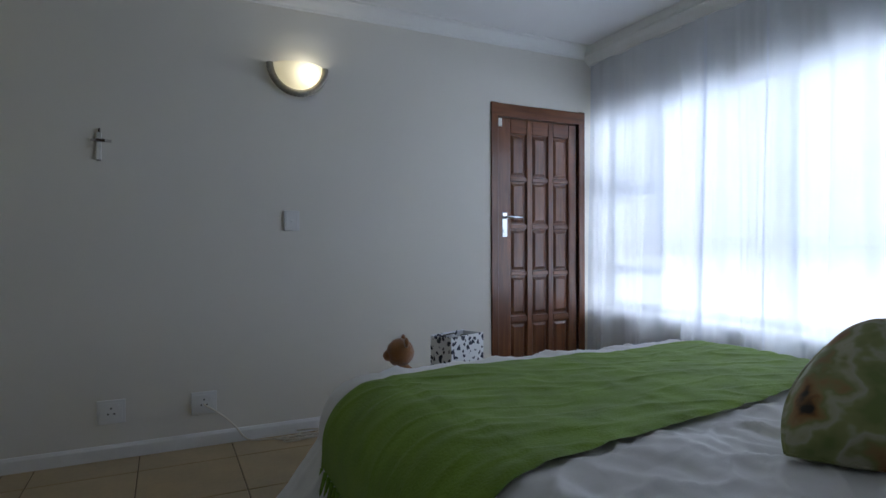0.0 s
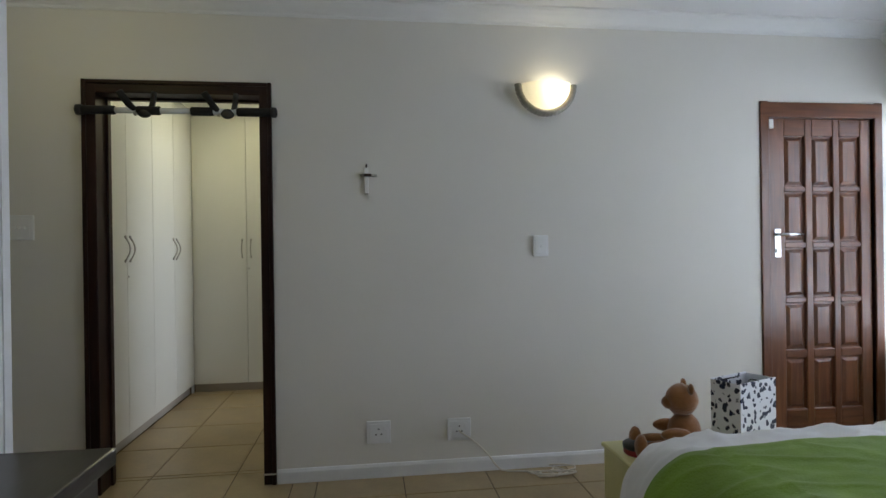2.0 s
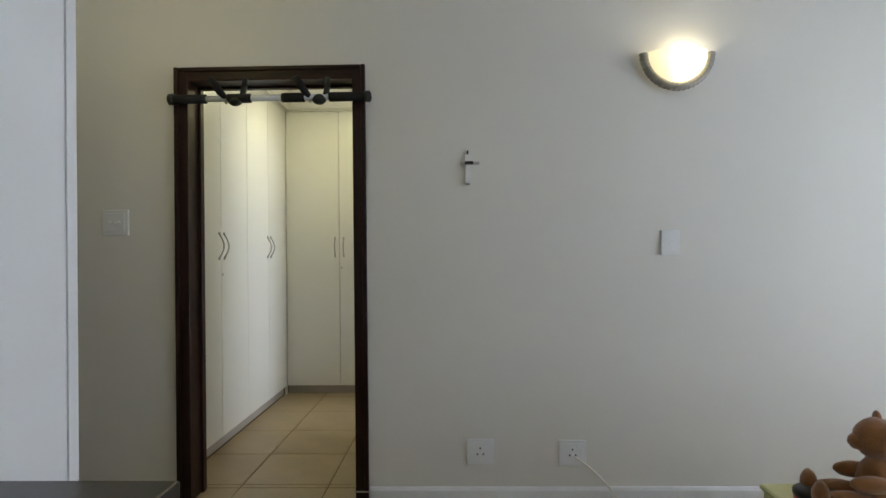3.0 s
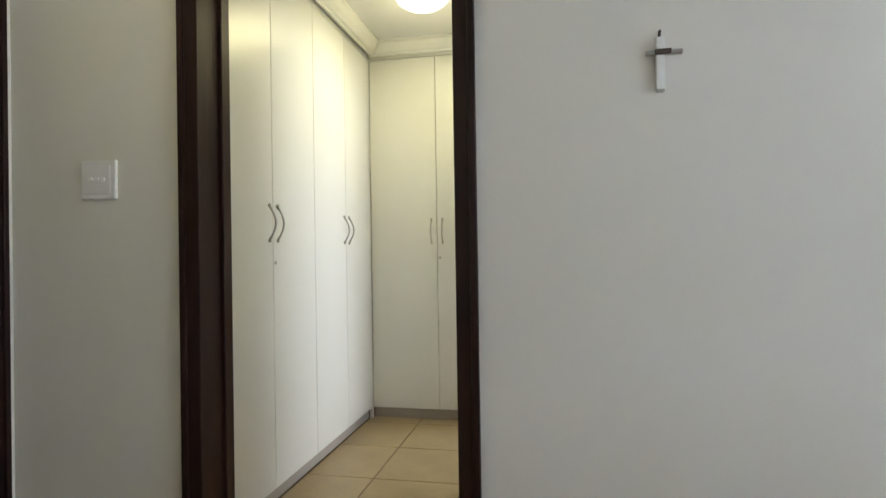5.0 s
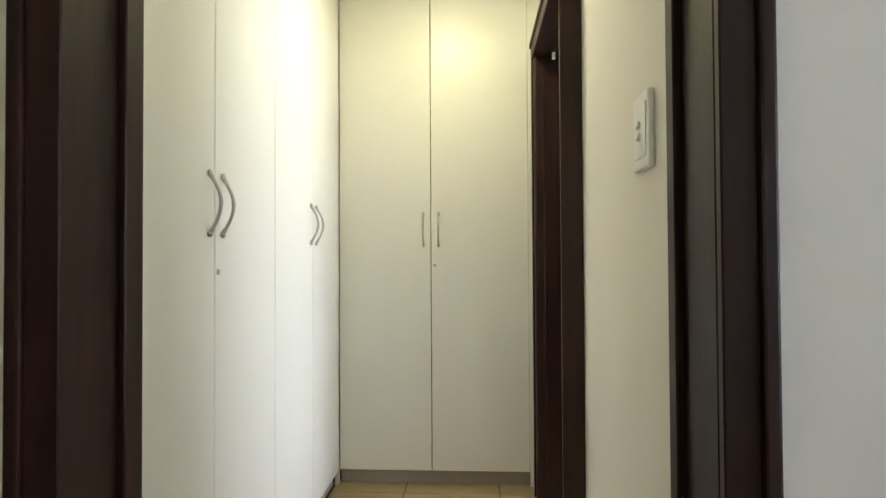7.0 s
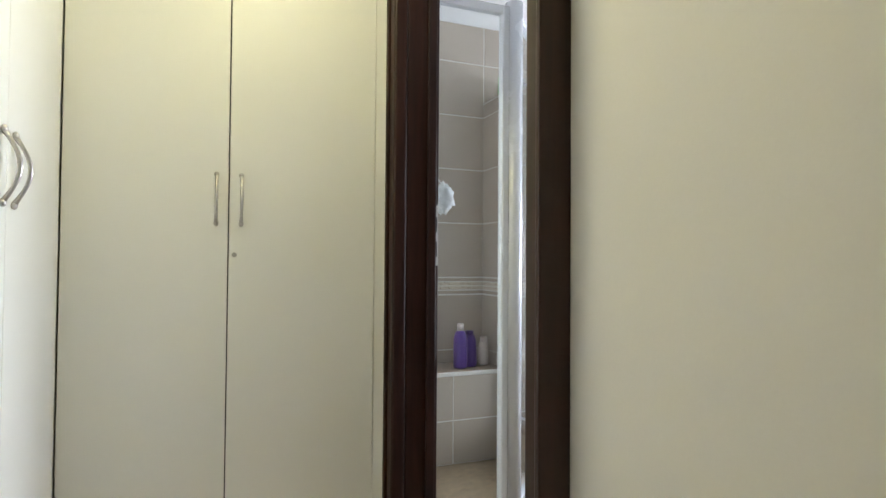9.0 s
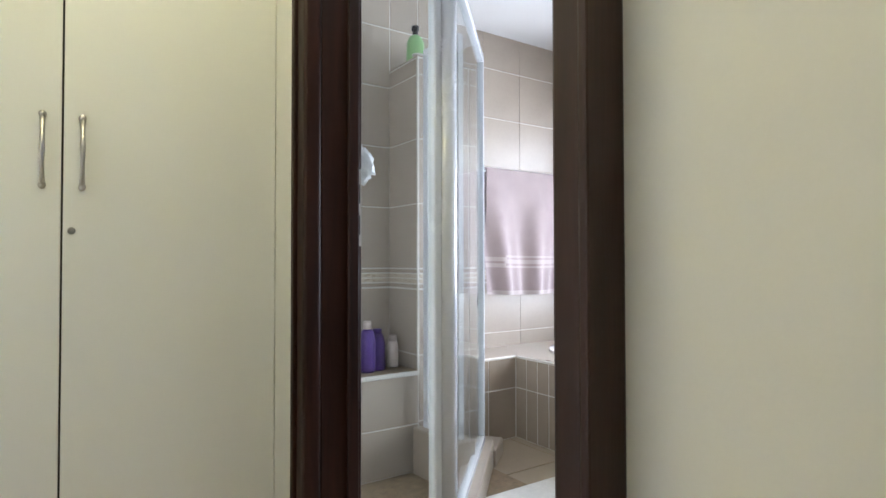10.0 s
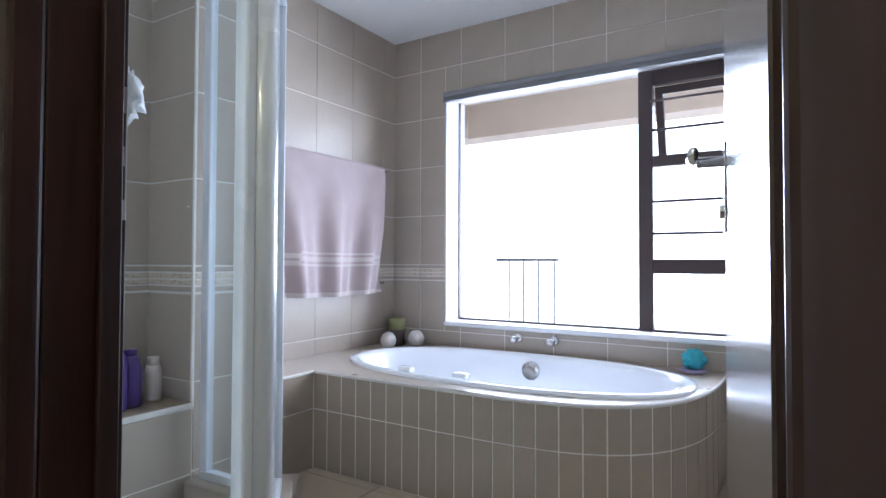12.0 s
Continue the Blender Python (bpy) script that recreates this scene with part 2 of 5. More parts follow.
M_STEEL = material("brushed_nickel", (0.50, 0.48, 0.45), 0.30, metal=1.0, vary=0.06, bump=0.02)
M_PEWTER = material("pewter_sconce_trim", (0.30, 0.28, 0.24), 0.45, metal=0.7, vary=0.2, scale=60, bump=0.4)
M_ALU = material("white_satin_aluminium", (0.66, 0.69, 0.73), 0.25, metal=0.0, coat=0.5, vary=0.012, bump=0.0)
M_PLATE = material("white_switch_plastic", (0.80, 0.80, 0.79), 0.35, vary=0.02, bump=0)
M_BLACK = material("black_plastic", (0.012, 0.012, 0.012), 0.4, vary=0.1)
M_FOAM = material("black_foam_grip", (0.012, 0.012, 0.013), 0.85, vary=0.2, scale=40, grain=300, bump=0.4)
M_GREEN = material("green_fleece_throw", (0.185, 0.305, 0.026), 0.9, vary=0.22, scale=7, grain=160, bump=0.5, sheen=0.12)
M_SHEET = material("white_bed_linen", (0.82, 0.81, 0.80), 0.85, vary=0.04, scale=5, grain=300, bump=0.1)
M_MATTRESS = material("white_mattress_cloth", (0.70, 0.69, 0.67), 0.9, vary=0.05)
M_PILLOW = printed("leaf_print_cushion_cloth", [(0.34, (0.20, 0.25, 0.07)), (0.43, (0.30, 0.32, 0.12)), (0.47, (0.46, 0.45, 0.30)), (0.52, (0.42, 0.40, 0.24)), (0.56, (0.26, 0.28, 0.10)), (0.61, (0.34, 0.22, 0.08)), (0.66, (0.27, 0.13, 0.04)), (0.70, (0.04, 0.03, 0.02))], 9.0)
M_BEAR = material("brown_plush", (0.30, 0.125, 0.035), 0.95, vary=0.25, scale=30, grain=220, bump=0.9, sheen=0.5)
M_BAG = spots("spotted_gift_paper", (0.78, 0.79, 0.82), (0.012, 0.018, 0.05), 32, 0.36, 0.42, 0.4)
M_YELLOW = material("pale_yellow_paint", (0.66, 0.62, 0.30), 0.5, vary=0.06)
M_RED = material("red_tin", (0.30, 0.02, 0.02), 0.35, vary=0.1)
M_CABLE = material("cream_cable", (0.68, 0.63, 0.54), 0.5, vary=0.05)
M_SHEER = sheer("sheer_white_voile", (0.84, 0.87, 0.92), 0.28)
M_HEM = sheer("doubled_voile_hem", (0.70, 0.73, 0.80), 0.12)
M_TUB = material("white_acrylic", (0.84, 0.86, 0.90), 0.10, vary=0.01, bump=0, coat=0.5)
M_TOWEL = material("mauve_towel", (0.37, 0.295, 0.29), 0.95, vary=0.10, scale=9, grain=260, bump=0.7, sheen=0.4)
M_STRIPE = material("pale_towel_stripe", (0.52, 0.455, 0.44), 0.95, vary=0.1, grain=260, bump=0.6)
M_GLASS = clear_glass("clear_pane")
M_SHGLASS = hazy_glass("soap_hazed_shower_pane", (0.95, 0.97, 0.97), 0.010)
M_FRAME_D = material("dark_bronze_window_frame", (0.055, 0.035, 0.035), 0.4, vary=0.1)
M_FRAME_W = material("white_window_frame", (0.62, 0.65, 0.68), 0.4, vary=0.04)
M_SLAT = material("white_blind_slat", (0.50, 0.52, 0.56), 0.5, vary=0.04)
M_BLIND = material("grey_blind_head", (0.24, 0.245, 0.26), 0.5, metal=0.0, vary=0.05)
M_LAMPGLASS = sheer("frosted_lamp_glass", (0.90, 0.86, 0.72), 0.12)
M_DOME = glow("lit_opal_dome", (1.0, 0.95, 0.72), 3.0)
M_SKY = glow("bright_hazy_sky", (0.93, 0.97, 1.0), 1.7)
M_PURPLE = material("purple_plastic", (0.075, 0.03, 0.20), 0.35, vary=0.08)
M_GREENP = material("green_bottle_plastic", (0.28, 0.50, 0.22), 0.35, vary=0.05)
M_CREAMP = material("cream_bottle_plastic", (0.66, 0.58, 0.52), 0.4, vary=0.05)
M_POUF = material("turquoise_bath_pouf", (0.06, 0.42, 0.50), 0.8, vary=0.3, scale=40, bump=0.6)
M_SOAPDISH = material("lilac_soap_dish", (0.42, 0.34, 0.55), 0.4, vary=0.05)
M_CANDLE = material("dark_green_candle", (0.13, 0.13, 0.045), 0.5, vary=0.15)
M_POTD = material("dark_brown_holder", (0.035, 0.022, 0.016), 0.4, vary=0.2)
M_SHELL = material("white_ceramic_ornament", (0.55, 0.53, 0.50), 0.4, vary=0.1, scale=50, bump=0.3)
M_CROSS = material("pale_mother_of_pearl", (0.86, 0.85, 0.82), 0.30, vary=0.05, scale=40)
M_PUFFW = material("white_bath_puff", (0.82, 0.82, 0.82), 0.9, vary=0.1, scale=50, bump=0.6)
M_BEAM = material("beige_exterior_plaster", (0.74, 0.64, 0.54), 0.85, vary=0.06, scale=3)
M_PAVE = material("pale_paving", (0.45, 0.42, 0.38), 0.85, vary=0.15, scale=2)
M_RAIL = material("grey_painted_steel", (0.30, 0.31, 0.33), 0.5, vary=0.05)
M_MAT = material("white_bath_mat", (0.74, 0.73, 0.70), 0.95, vary=0.08, scale=30, bump=0.8)


# ---- mesh helpers ----
def link(name, bm, mat, parent=None, label="", smooth=False):
    me = bpy.data.meshes.new(name)
    bm.normal_update()
    bm.to_mesh(me)
    bm.free()
    if smooth:
        for p in me.polygons:
            p.use_smooth = True
    for m in mat if isinstance(mat, (list, tuple)) else [mat]:
        me.materials.append(m)
    ob = new(name, me)
    if parent:
        ob.parent = parent
    if label:
        ob["label"] = label
    return ob


def part(name, bm, mat, parent, label="", smooth=False):
    return link(name, bm, mat, parent, label, smooth)


def thing(name, label, category, group="", kind="", at=(0, 0, 0), turn=0):
    ob = new(name)
    ob.matrix_world = pose(*at, 0, 0, turn)
    ob.empty_display_size = 0.1
    return tagged(ob, label, category, group, kind)


def structure(name, bm, mat, label, category="", smooth=False):
    return tagged(link(name, bm, mat, None, "", smooth), label, category or name.split("_")[0], "", "structure")


def add_box(bm, lo, hi, bevel=0.0, seg=1):
    b = bmesh.new()
    bmesh.ops.create_cube(b, size=1)
    for v in b.verts:
        v.co = [lo[i] + (v.co[i] + 0.5) * (hi[i] - lo[i]) for i in range(3)]
    if bevel:
        bmesh.ops.bevel(b, geom=b.edges[:], offset=bevel, segments=seg, affect="EDGES", profile=0.6)
    merge(bm, b)
    return bm


def merge(bm, b, m=None):
    if m is not None:
        bmesh.ops.transform(b, matrix=m, verts=b.verts)
    me = bpy.data.meshes.new("scratch")
    b.to_mesh(me)
    b.free()
    bm.from_mesh(me)
    bpy.data.meshes.remove(me)


def box(lo, hi, bevel=0.0, seg=1):
    return add_box(bmesh.new(), lo, hi, bevel, seg)


def boxes(*pairs, bevel=0.0):
    bm = bmesh.new()
    for lo, hi in pairs:
        add_box(bm, lo, hi, bevel)
    return bm


def tube(points, radius, sides=10, caps=True):
    """A round bar along points; radius: one number, or one for each point."""
    bm = bmesh.new()
    pts = [Vector(p) for p in points]
    rings, side = [], None
    for i, p in enumerate(pts):
        d = (pts[min(i + 1, len(pts) - 1)] - pts[max(i - 1, 0)]).normalized()
        ref = Vector((0, 0, 1)) if abs(d.z) < 0.9 else Vector((1, 0, 0))
        side = d.cross(ref).normalized() if side is None else (side - d * side.dot(d)).normalized()
        up = d.cross(side)
        r = radius[i] if isinstance(radius, (list, tuple)) else radius
        rings.append([bm.verts.new(p + (side * math.cos(a) + up * math.sin(a)) * r)
                      for a in (2 * math.pi * k / sides for k in range(sides))])
    for a, b in zip(rings, rings[1:]):
        for k in range(sides):
            bm.faces.new((a[k], a[(k + 1) % sides], b[(k + 1) % sides], b[k]))
    if caps:
        bm.faces.new(rings[0][::-1])
        bm.faces.new(rings[-1])
    bmesh.ops.recalc_face_normals(bm, faces=bm.faces)
    return bm


def lathe(profile, sides=24, at=(0, 0, 0)):
    """Turned shape about z: profile of (radius, height)."""
    bm = bmesh.new()
    rings = []
    for r, z in profile:
        rings.append([bm.verts.new((at[0] + max(r, 0.0004) * math.cos(a), at[1] + max(r, 0.0004) * math.sin(a), at[2] + z))
                      for a in (2 * math.pi * k / sides for k in range(sides))])
    for a, b in zip(rings, rings[1:]):
        for k in range(sides):
            bm.faces.new((a[k], a[(k + 1) % sides], b[(k + 1) % sides], b[k]))
    bm.faces.new(rings[0][::-1])
    bm.faces.new(rings[-1])
    bmesh.ops.recalc_face_normals(bm, faces=bm.faces)
    return bm


def extrude_profile(profile, p0, p1, outward):
    """A moulding: profile of (out, up) swept straight from p0 to p1; outward: horizontal way of 'out'."""
    bm = bmesh.new()
    o = Vector(outward)
    ends = [[bm.verts.new(Vector(p) + o * u + Vector((0, 0, w))) for u, w in profile] for p in (p0, p1)]
    k = len(profile)
    for i in range(k):
        bm.faces.new((ends[0][i], ends[0][(i + 1) % k], ends[1][(i + 1) % k], ends[1][i]))
    bm.faces.new(ends[0])
    bm.faces.new(ends[1][::-1])
    bmesh.ops.recalc_face_normals(bm, faces=bm.faces)
    return bm


def sheet(fn, nu, nv):
    bm = bmesh.new()
    g = [[bm.verts.new(fn(i / nu, j / nv)) for j in range(nv + 1)] for i in range(nu + 1)]
    for i in range(nu):
        for j in range(nv):
            bm.faces.new((g[i][j], g[i + 1][j], g[i + 1][j + 1], g[i][j + 1]))
    return bm


def ball(centre, radii, seg=20, rings=14, lump=0.0, freq=4.0):
    bm = bmesh.new()
    bmesh.ops.create_uvsphere(bm, u_segments=seg, v_segments=rings, radius=1)
    for v in bm.verts:
        k = 1 + lump * noise.noise(v.co * freq)
        v.co = Vector(centre[i] + v.co[i] * radii[i] * k for i in range(3))
    return bm


# ---- the structure ----
CEIL = 2.53
LEFT, WIN = -1.567, 3.70        # bedroom: wall with the entrance door, wall with the window
BACK = -3.75
PL, PR, PE = -1.022, -0.03, 2.10  # passage: cupboard face, wall with the bathroom door, end cupboard face
BX, BY = 2.633, 3.365           # bathroom: window wall, towel wall
BCEIL = 2.43


def wall_with_hole(axis, at, thick, a0, a1, z1, holes):
    """A wall square to an axis, from at to at + thick, along a0..a1; holes of (from, to, bottom, top)."""
    bm = bmesh.new()

    def piece(u0, u1, w0, w1):
        if u1 - u0 < 1e-4 or w1 - w0 < 1e-4:
            return
        lo, hi = sorted((at, at + thick))
        if axis == "y":
            add_box(bm, (u0, lo, w0), (u1, hi, w1))
        else:
            add_box(bm, (lo, u0, w0), (hi, u1, w1))
    u = a0
    for h0, h1, w0, w1 in sorted(holes):
        piece(u, h0, 0, z1)
        piece(h0, h1, 0, w0)
        piece(h0, h1, w1, z1)
        u = h1
    piece(u, a1, 0, z1)
    return bm


DW = (-0.84, -0.07, 0, 2.03)    # clear opening of the doorway to the passage
WD = (2.83, 3.52, 0, 2.0)       # wooden door to the outside
main = structure("wall_main", wall_with_hole("y", 0, 0.17, LEFT, WIN, CEIL, [(-0.895, -0.035, 0, 2.065), WD]),
                 M_WALL, "cream painted plaster wall between bedroom and passage", "wall")
structure("wall_entrance", wall_with_hole("x", LEFT, -0.15, BACK, 0.17, CEIL, [(-0.93, -0.10, 0, 2.03)]), M_WALL,
          "cream painted plaster wall with a dark door", "wall")
structure("wall_window", wall_with_hole("x", WIN, 0.24, BACK, 0.17, CEIL, [(-3.0, -0.02, 0.62, 2.04)]), M_WALL,
          "cream painted wall with a wide curtained window", "wall")
structure("wall_back", box((LEFT - 0.15, BACK - 0.15, 0), (WIN + 0.24, BACK, CEIL)), M_WALL,
          "plain cream painted bedroom wall", "wall")
structure("wall_passage", wall_with_hole("x", PR, 0.11, 0.17, BY + 0.15, CEIL, [(1.053, 1.965, 0, 2.06)]), M_WALL,
          "cream painted wall with the bathroom doorway", "wall")
structure("wall_passage_far", box((PL - 0.75, PE + 0.62, 0), (PR, PE + 0.77, CEIL)), M_WALL, "plain wall behind the cupboards", "wall")
structure("wall_passage_side", box((PL - 0.75, 0.17, 0), (PL - 0.6, PE + 0.62, CEIL)), M_WALL, "plain wall behind the cupboards", "wall")
structure("wall_bath_near", box((0.08, 0.55, 0), (BX + 0.24, 0.70, CEIL)), M_WGROUT, "plain bathroom wall", "wall")
BATHWIN = (1.00, 2.968, 0.609, 2.022)
wall_bath_window = structure("wall_bath_window", wall_with_hole("x", BX, 0.24, 0.70, BY, CEIL, [BATHWIN]), M_WGROUT,
                             "taupe tiled bathroom wall with a large window", "wall")
wall_towel = structure("wall_towel", boxes(((1.20, BY, 0), (BX + 0.24, BY + 0.15, CEIL)), ((0.08, 3.18, 0), (1.20, BY + 0.15, CEIL))),
                       M_WGROUT, "taupe tiled bathroom wall with a pale mosaic border", "wall")
structure("ceiling_bedroom", box((LEFT - 0.15, BACK - 0.15, CEIL), (WIN + 0.24, 0.17, CEIL + 0.12)), M_CEIL, "smooth white bedroom ceiling", "ceiling")
structure("ceiling_passage", box((PL - 0.75, 0.17, 2.50), (PR + 0.11, BY, 2.65)), M_CEIL, "white passage ceiling", "ceiling")
structure("ceiling_bathroom", box((PR + 0.11, 0.55, BCEIL), (BX + 0.24, BY + 0.15, BCEIL + 0.12)), M_CEIL, "smooth white bathroom ceiling", "ceiling")
floor = structure("floor", box((LEFT - 0.15, BACK - 0.15, -0.15), (PR + 0.11, BY + 0.15, -0.004)), M_GROUT, "tan ceramic tiled floor with dark joints", "floor")
floor_b = structure("floor_bedroom", box((PR + 0.11, BACK - 0.15, -0.15), (WIN + 0.24, 0.17, -0.004)), M_GROUT, "tan ceramic tiled bedroom floor", "floor")
bath_floor = structure("floor_bathroom", box((PR + 0.11, 0.17, -0.15), (BX + 0.24, BY + 0.15, -0.004)), M_GROUT, "beige ceramic tiled bathroom floor", "floor")

# the white pier beside the entrance
structure("wall_pier", box((LEFT, -2.9, 0), (-0.475, -1.395, CEIL), 0.004), M_WHITE_WALL, "white painted end of a built-in wardrobe", "wall")
structure("trim_pier", box((-0.4745, -1.44, 0.25), (-0.4695, -1.41, CEIL - 0.1), 0.001), M_SKIRT, "thin white edging strip", "trim")

# cornices
COVE = [(0, 0), (0.012, 0), (0.016, 0.012), (0.03, 0.018), (0.055, 0.04), (0.07, 0.062), (0.085, 0.068), (0.085, 0.08), (0, 0.08)]


def cornice(n, p0, p1, out):
    structure("trim_cornice_" + n, extrude_profile(COVE, p0, p1, out), M_CORNICE, "white coved plaster cornice", "cornice")


cornice("main", (LEFT, 0, 2.45), (WIN, 0, 2.45), (0, -1, 0))
cornice("window", (WIN - 0.06, 0, 2.40), (WIN - 0.06, BACK, 2.40), (-1, 0, 0))
structure("trim_pelmet", box((WIN - 0.06, BACK, 2.40), (WIN, 0, CEIL)), M_CORNICE, "white plaster band over the curtain", "trim")
structure("trim_pelmet_top", box((WIN - 0.15, BACK, 2.48), (WIN - 0.06, 0, CEIL)), M_CORNICE, "white plaster band under the ceiling", "trim")
cornice("entrance", (LEFT, -1.395, 2.45), (LEFT, 0, 2.45), (1, 0, 0))
cornice("pier", (-0.475, -2.9, 2.45), (-0.475, -1.395, 2.45), (1, 0, 0))
cornice("passage_end", (PL, PE - 0.02, 2.42), (PR, PE - 0.02, 2.42), (0, -1, 0))
cornice("passage_side", (PL + 0.02, 0.17, 2.42), (PL + 0.02, PE, 2.42), (1, 0, 0))
cornice("passage_wall", (PR, 0.17, 2.42), (PR, PE, 2.42), (-1, 0, 0))

# skirtings
SK = [(0, 0), (0.014, 0), (0.014, 0.058), (0.008, 0.072), (0, 0.074)]


def skirting(n, p0, p1, out):
    structure("baseboard_" + n, extrude_profile(SK, p0, p1, out), M_SKIRT, "white painted skirting board", "baseboard")


skirting("main_a", (0.002, 0, 0), (2.765, 0, 0), (0, -1, 0))
skirting("main_b", (LEFT, 0, 0), (-0.929, 0, 0), (0, -1, 0))
skirting("entrance", (LEFT, -1.39, 0), (LEFT, -1.02, 0), (1, 0, 0))
skirting("passage", (PR, 0.20, 0), (PR, 1.03, 0), (-1, 0, 0))
skirting("passage_b", (PR, 2.008, 0), (PR, PE, 0), (-1, 0, 0))

# ---- camera side: doorways ----


def door_frame(name, label, m, w, h, depth, wallface, mat=M_DARK, matx=M_DARKX, arch=0.07, arch2=None, proud=0.024, both=True, stop=True, lip_w=0.02, round_in=0.002, near_stop=True, proud2=None, mat2=None):
    """A door lining with architraves. Local: x across the clear opening 0..w, y into the wall from the room face."""
    t = thing(name, label, "door frame", kind="structure")
    t.matrix_world = m
    d = depth
    arch2 = arch2 or arch
    for s, x0 in (("jamb", -0.03), ("jamb", w)):
        part("jamb", box((x0, 0.0, 0), (x0 + 0.03, d, h), 0.002), mat, t)
    part("head", box((-0.03, 0.0, h), (w + 0.03, d, h + 0.03), 0.002), matx, t)
    if stop:
        strips = [((0, d * 0.62, 0), (0.012, d * 0.62 + 0.03, h)), ((0.012, d * 0.62, h - 0.012), (w - 0.012, d * 0.62 + 0.03, h))]
        if near_stop:
            strips.append(((w - 0.012, d * 0.62, 0), (w, d * 0.62 + 0.03, h)))
        for lo, hi in strips:
            part("stop", box(lo, hi, 0.002), mat, t)
    faces = [(-proud, 0.0)] + ([(d, d + proud)] if both else [])
    for y0, y1 in faces:
        front = y0 if y0 < 0 else y1
        inner = min(y0, y1), max(y0, y1)
        for x0, x1, lip in ((-arch, 0.004, -arch), (w, w + arch2, w + arch2 - lip_w)):
            left = lip < 0
            if not left and proud2:
                inner = -proud2, inner[1]
            bm = box((x0 + (0.0195 if left else 0), inner[0] + 0.008, 0.001), (x1 - (0 if left else lip_w - 0.0005), inner[1] - 0.001, h + arch - 0.002), round_in, 1 if round_in < 0.003 else 4)
            add_box(bm, (lip, inner[0], 0), (lip + (0.02 if left else lip_w), inner[1], h + arch), 0.004, 2)
            part("architrave", bm, mat if left else mat2 or mat, t)
        bm = box((-arch + 0.021, inner[0] + (0.009 if y0 < 0 else 0), h - 0.004), (w + arch2 - 0.021, inner[1] - (0 if y0 < 0 else 0.009), h + arch - 0.001), 0.003)
        add_box(bm, (-arch + 0.021, inner[0] + 0.001, h + arch - 0.021), (w + arch2 - 0.021, inner[1] - 0.001, h + arch - 0.001), 0.003)
        part("architrave_top", bm, matx, t)
    return t


dw = door_frame("door_1", "dark stained wooden door frame without a door leaf", pose(-0.865, 0, 0), 0.80, 2.035, 0.17, 0, both=False, arch=0.062)
strike = boxes(((0.7985, 0.138, 1.02), (0.8005, 0.160, 1.20)), bevel=0.001)
part("strike_plate", strike, M_STEEL, dw, "steel strike plate let into the frame")
# no recess is cut: black plates give the shade inside the two latch holes
part("latch_hole_shade", boxes(((0.7978, 0.142, 1.045), (0.7984, 0.156, 1.095)), ((0.7978, 0.142, 1.12), (0.7984, 0.156, 1.17))), M_BLACK, dw)
part("base_band", boxes(((0.798, -0.028, 0.055), (0.864, -0.02, 0.062)), bevel=0.001), M_STEEL, dw)

# bathroom door frame: local x runs along the wall from the far side back to the near side
bf = door_frame("door_2", "dark stained wooden bathroom door frame", Matrix.Translation((PR, 1.935, 0)) @ pose(0, 0, 0, 0, 0, -90), 0.853, 2.03, 0.11, 0, proud=0.055, both=False, arch=0.07, arch2=0.064, lip_w=0.014, round_in=0.012, near_stop=False, proud2=0.066, mat2=M_DARKGLOSS)
part("strike_plate", box((0.0, 0.082, 1.04), (0.003, 0.108, 1.24), 0.001), M_STEEL, bf, "steel strike plate")
# black plates again for the shade inside the latch holes
part("latch_hole_shade", boxes(((0.003, 0.086, 1.07), (0.0045, 0.104, 1.12)), ((0.003, 0.086, 1.15), (0.0045, 0.104, 1.20))), M_BLACK, bf)
part("door_contact", box((0.03, 0.03, 2.0), (0.05, 0.045, 2.03), 0.003), M_PLATE, bf, "small white alarm contact")

# entrance door frame with its closed dark door
ef = door_frame("door_3", "dark stained wooden entrance door frame", Matrix.Translation((LEFT, -0.93, 0)) @ pose(0, 0, 0, 0, 0, 90), 0.83, 2.03, 0.15, 0, proud=0.024, both=False)
part("door_leaf", box((0.012, 0.045, 0.01), (0.818, 0.085, 2.02), 0.003), M_DARK, ef, "closed dark stained door leaf")
part("strike_plate", box((0.825, 0.002, 0.98), (0.829, 0.03, 1.15), 0.001), M_STEEL, ef)
part("door_contact", box((0.60, -0.012, 1.985), (0.68, 0.0, 2.005), 0.003), M_PLATE, ef, "white alarm contact")

# bathroom door leaf, swung open into the bathroom
leaf = thing("bathroom_door", "dark polished wooden door standing open with a lever handle", "door", at=(0.09, 1.095, 0), turn=8.2)
part("leaf", box((0, -0.04, 0.008), (0.76, 0.0, 2.02), 0.003), M_POLISH, leaf)


def lever(parent, at, turn, way=1):
    h = part("lever_handle", box((-0.02, -0.004, -0.085), (0.02, 0.0, 0.085), 0.0015), M_CHROME, parent, "chrome lever handle on a long plate")
    h.matrix_local = pose(*at, 0, 0, turn)
    part("lever", tube([(0, -0.004, 0.05), (0, -0.05, 0.05), (way * 0.03, -0.058, 0.05), (way * 0.12, -0.055, 0.05)], [0.011, 0.011, 0.011, 0.009]), M_CHROME, h, smooth=True)
    part("keyhole_cover", tube([(0, -0.003, -0.045), (0, -0.012, -0.045)], 0.014), M_CHROME, h)
    return h


lever(leaf, (0.71, 0.0, 1.12), 180, 1)
lever(leaf, (0.71, -0.04, 1.12), 0, -1)

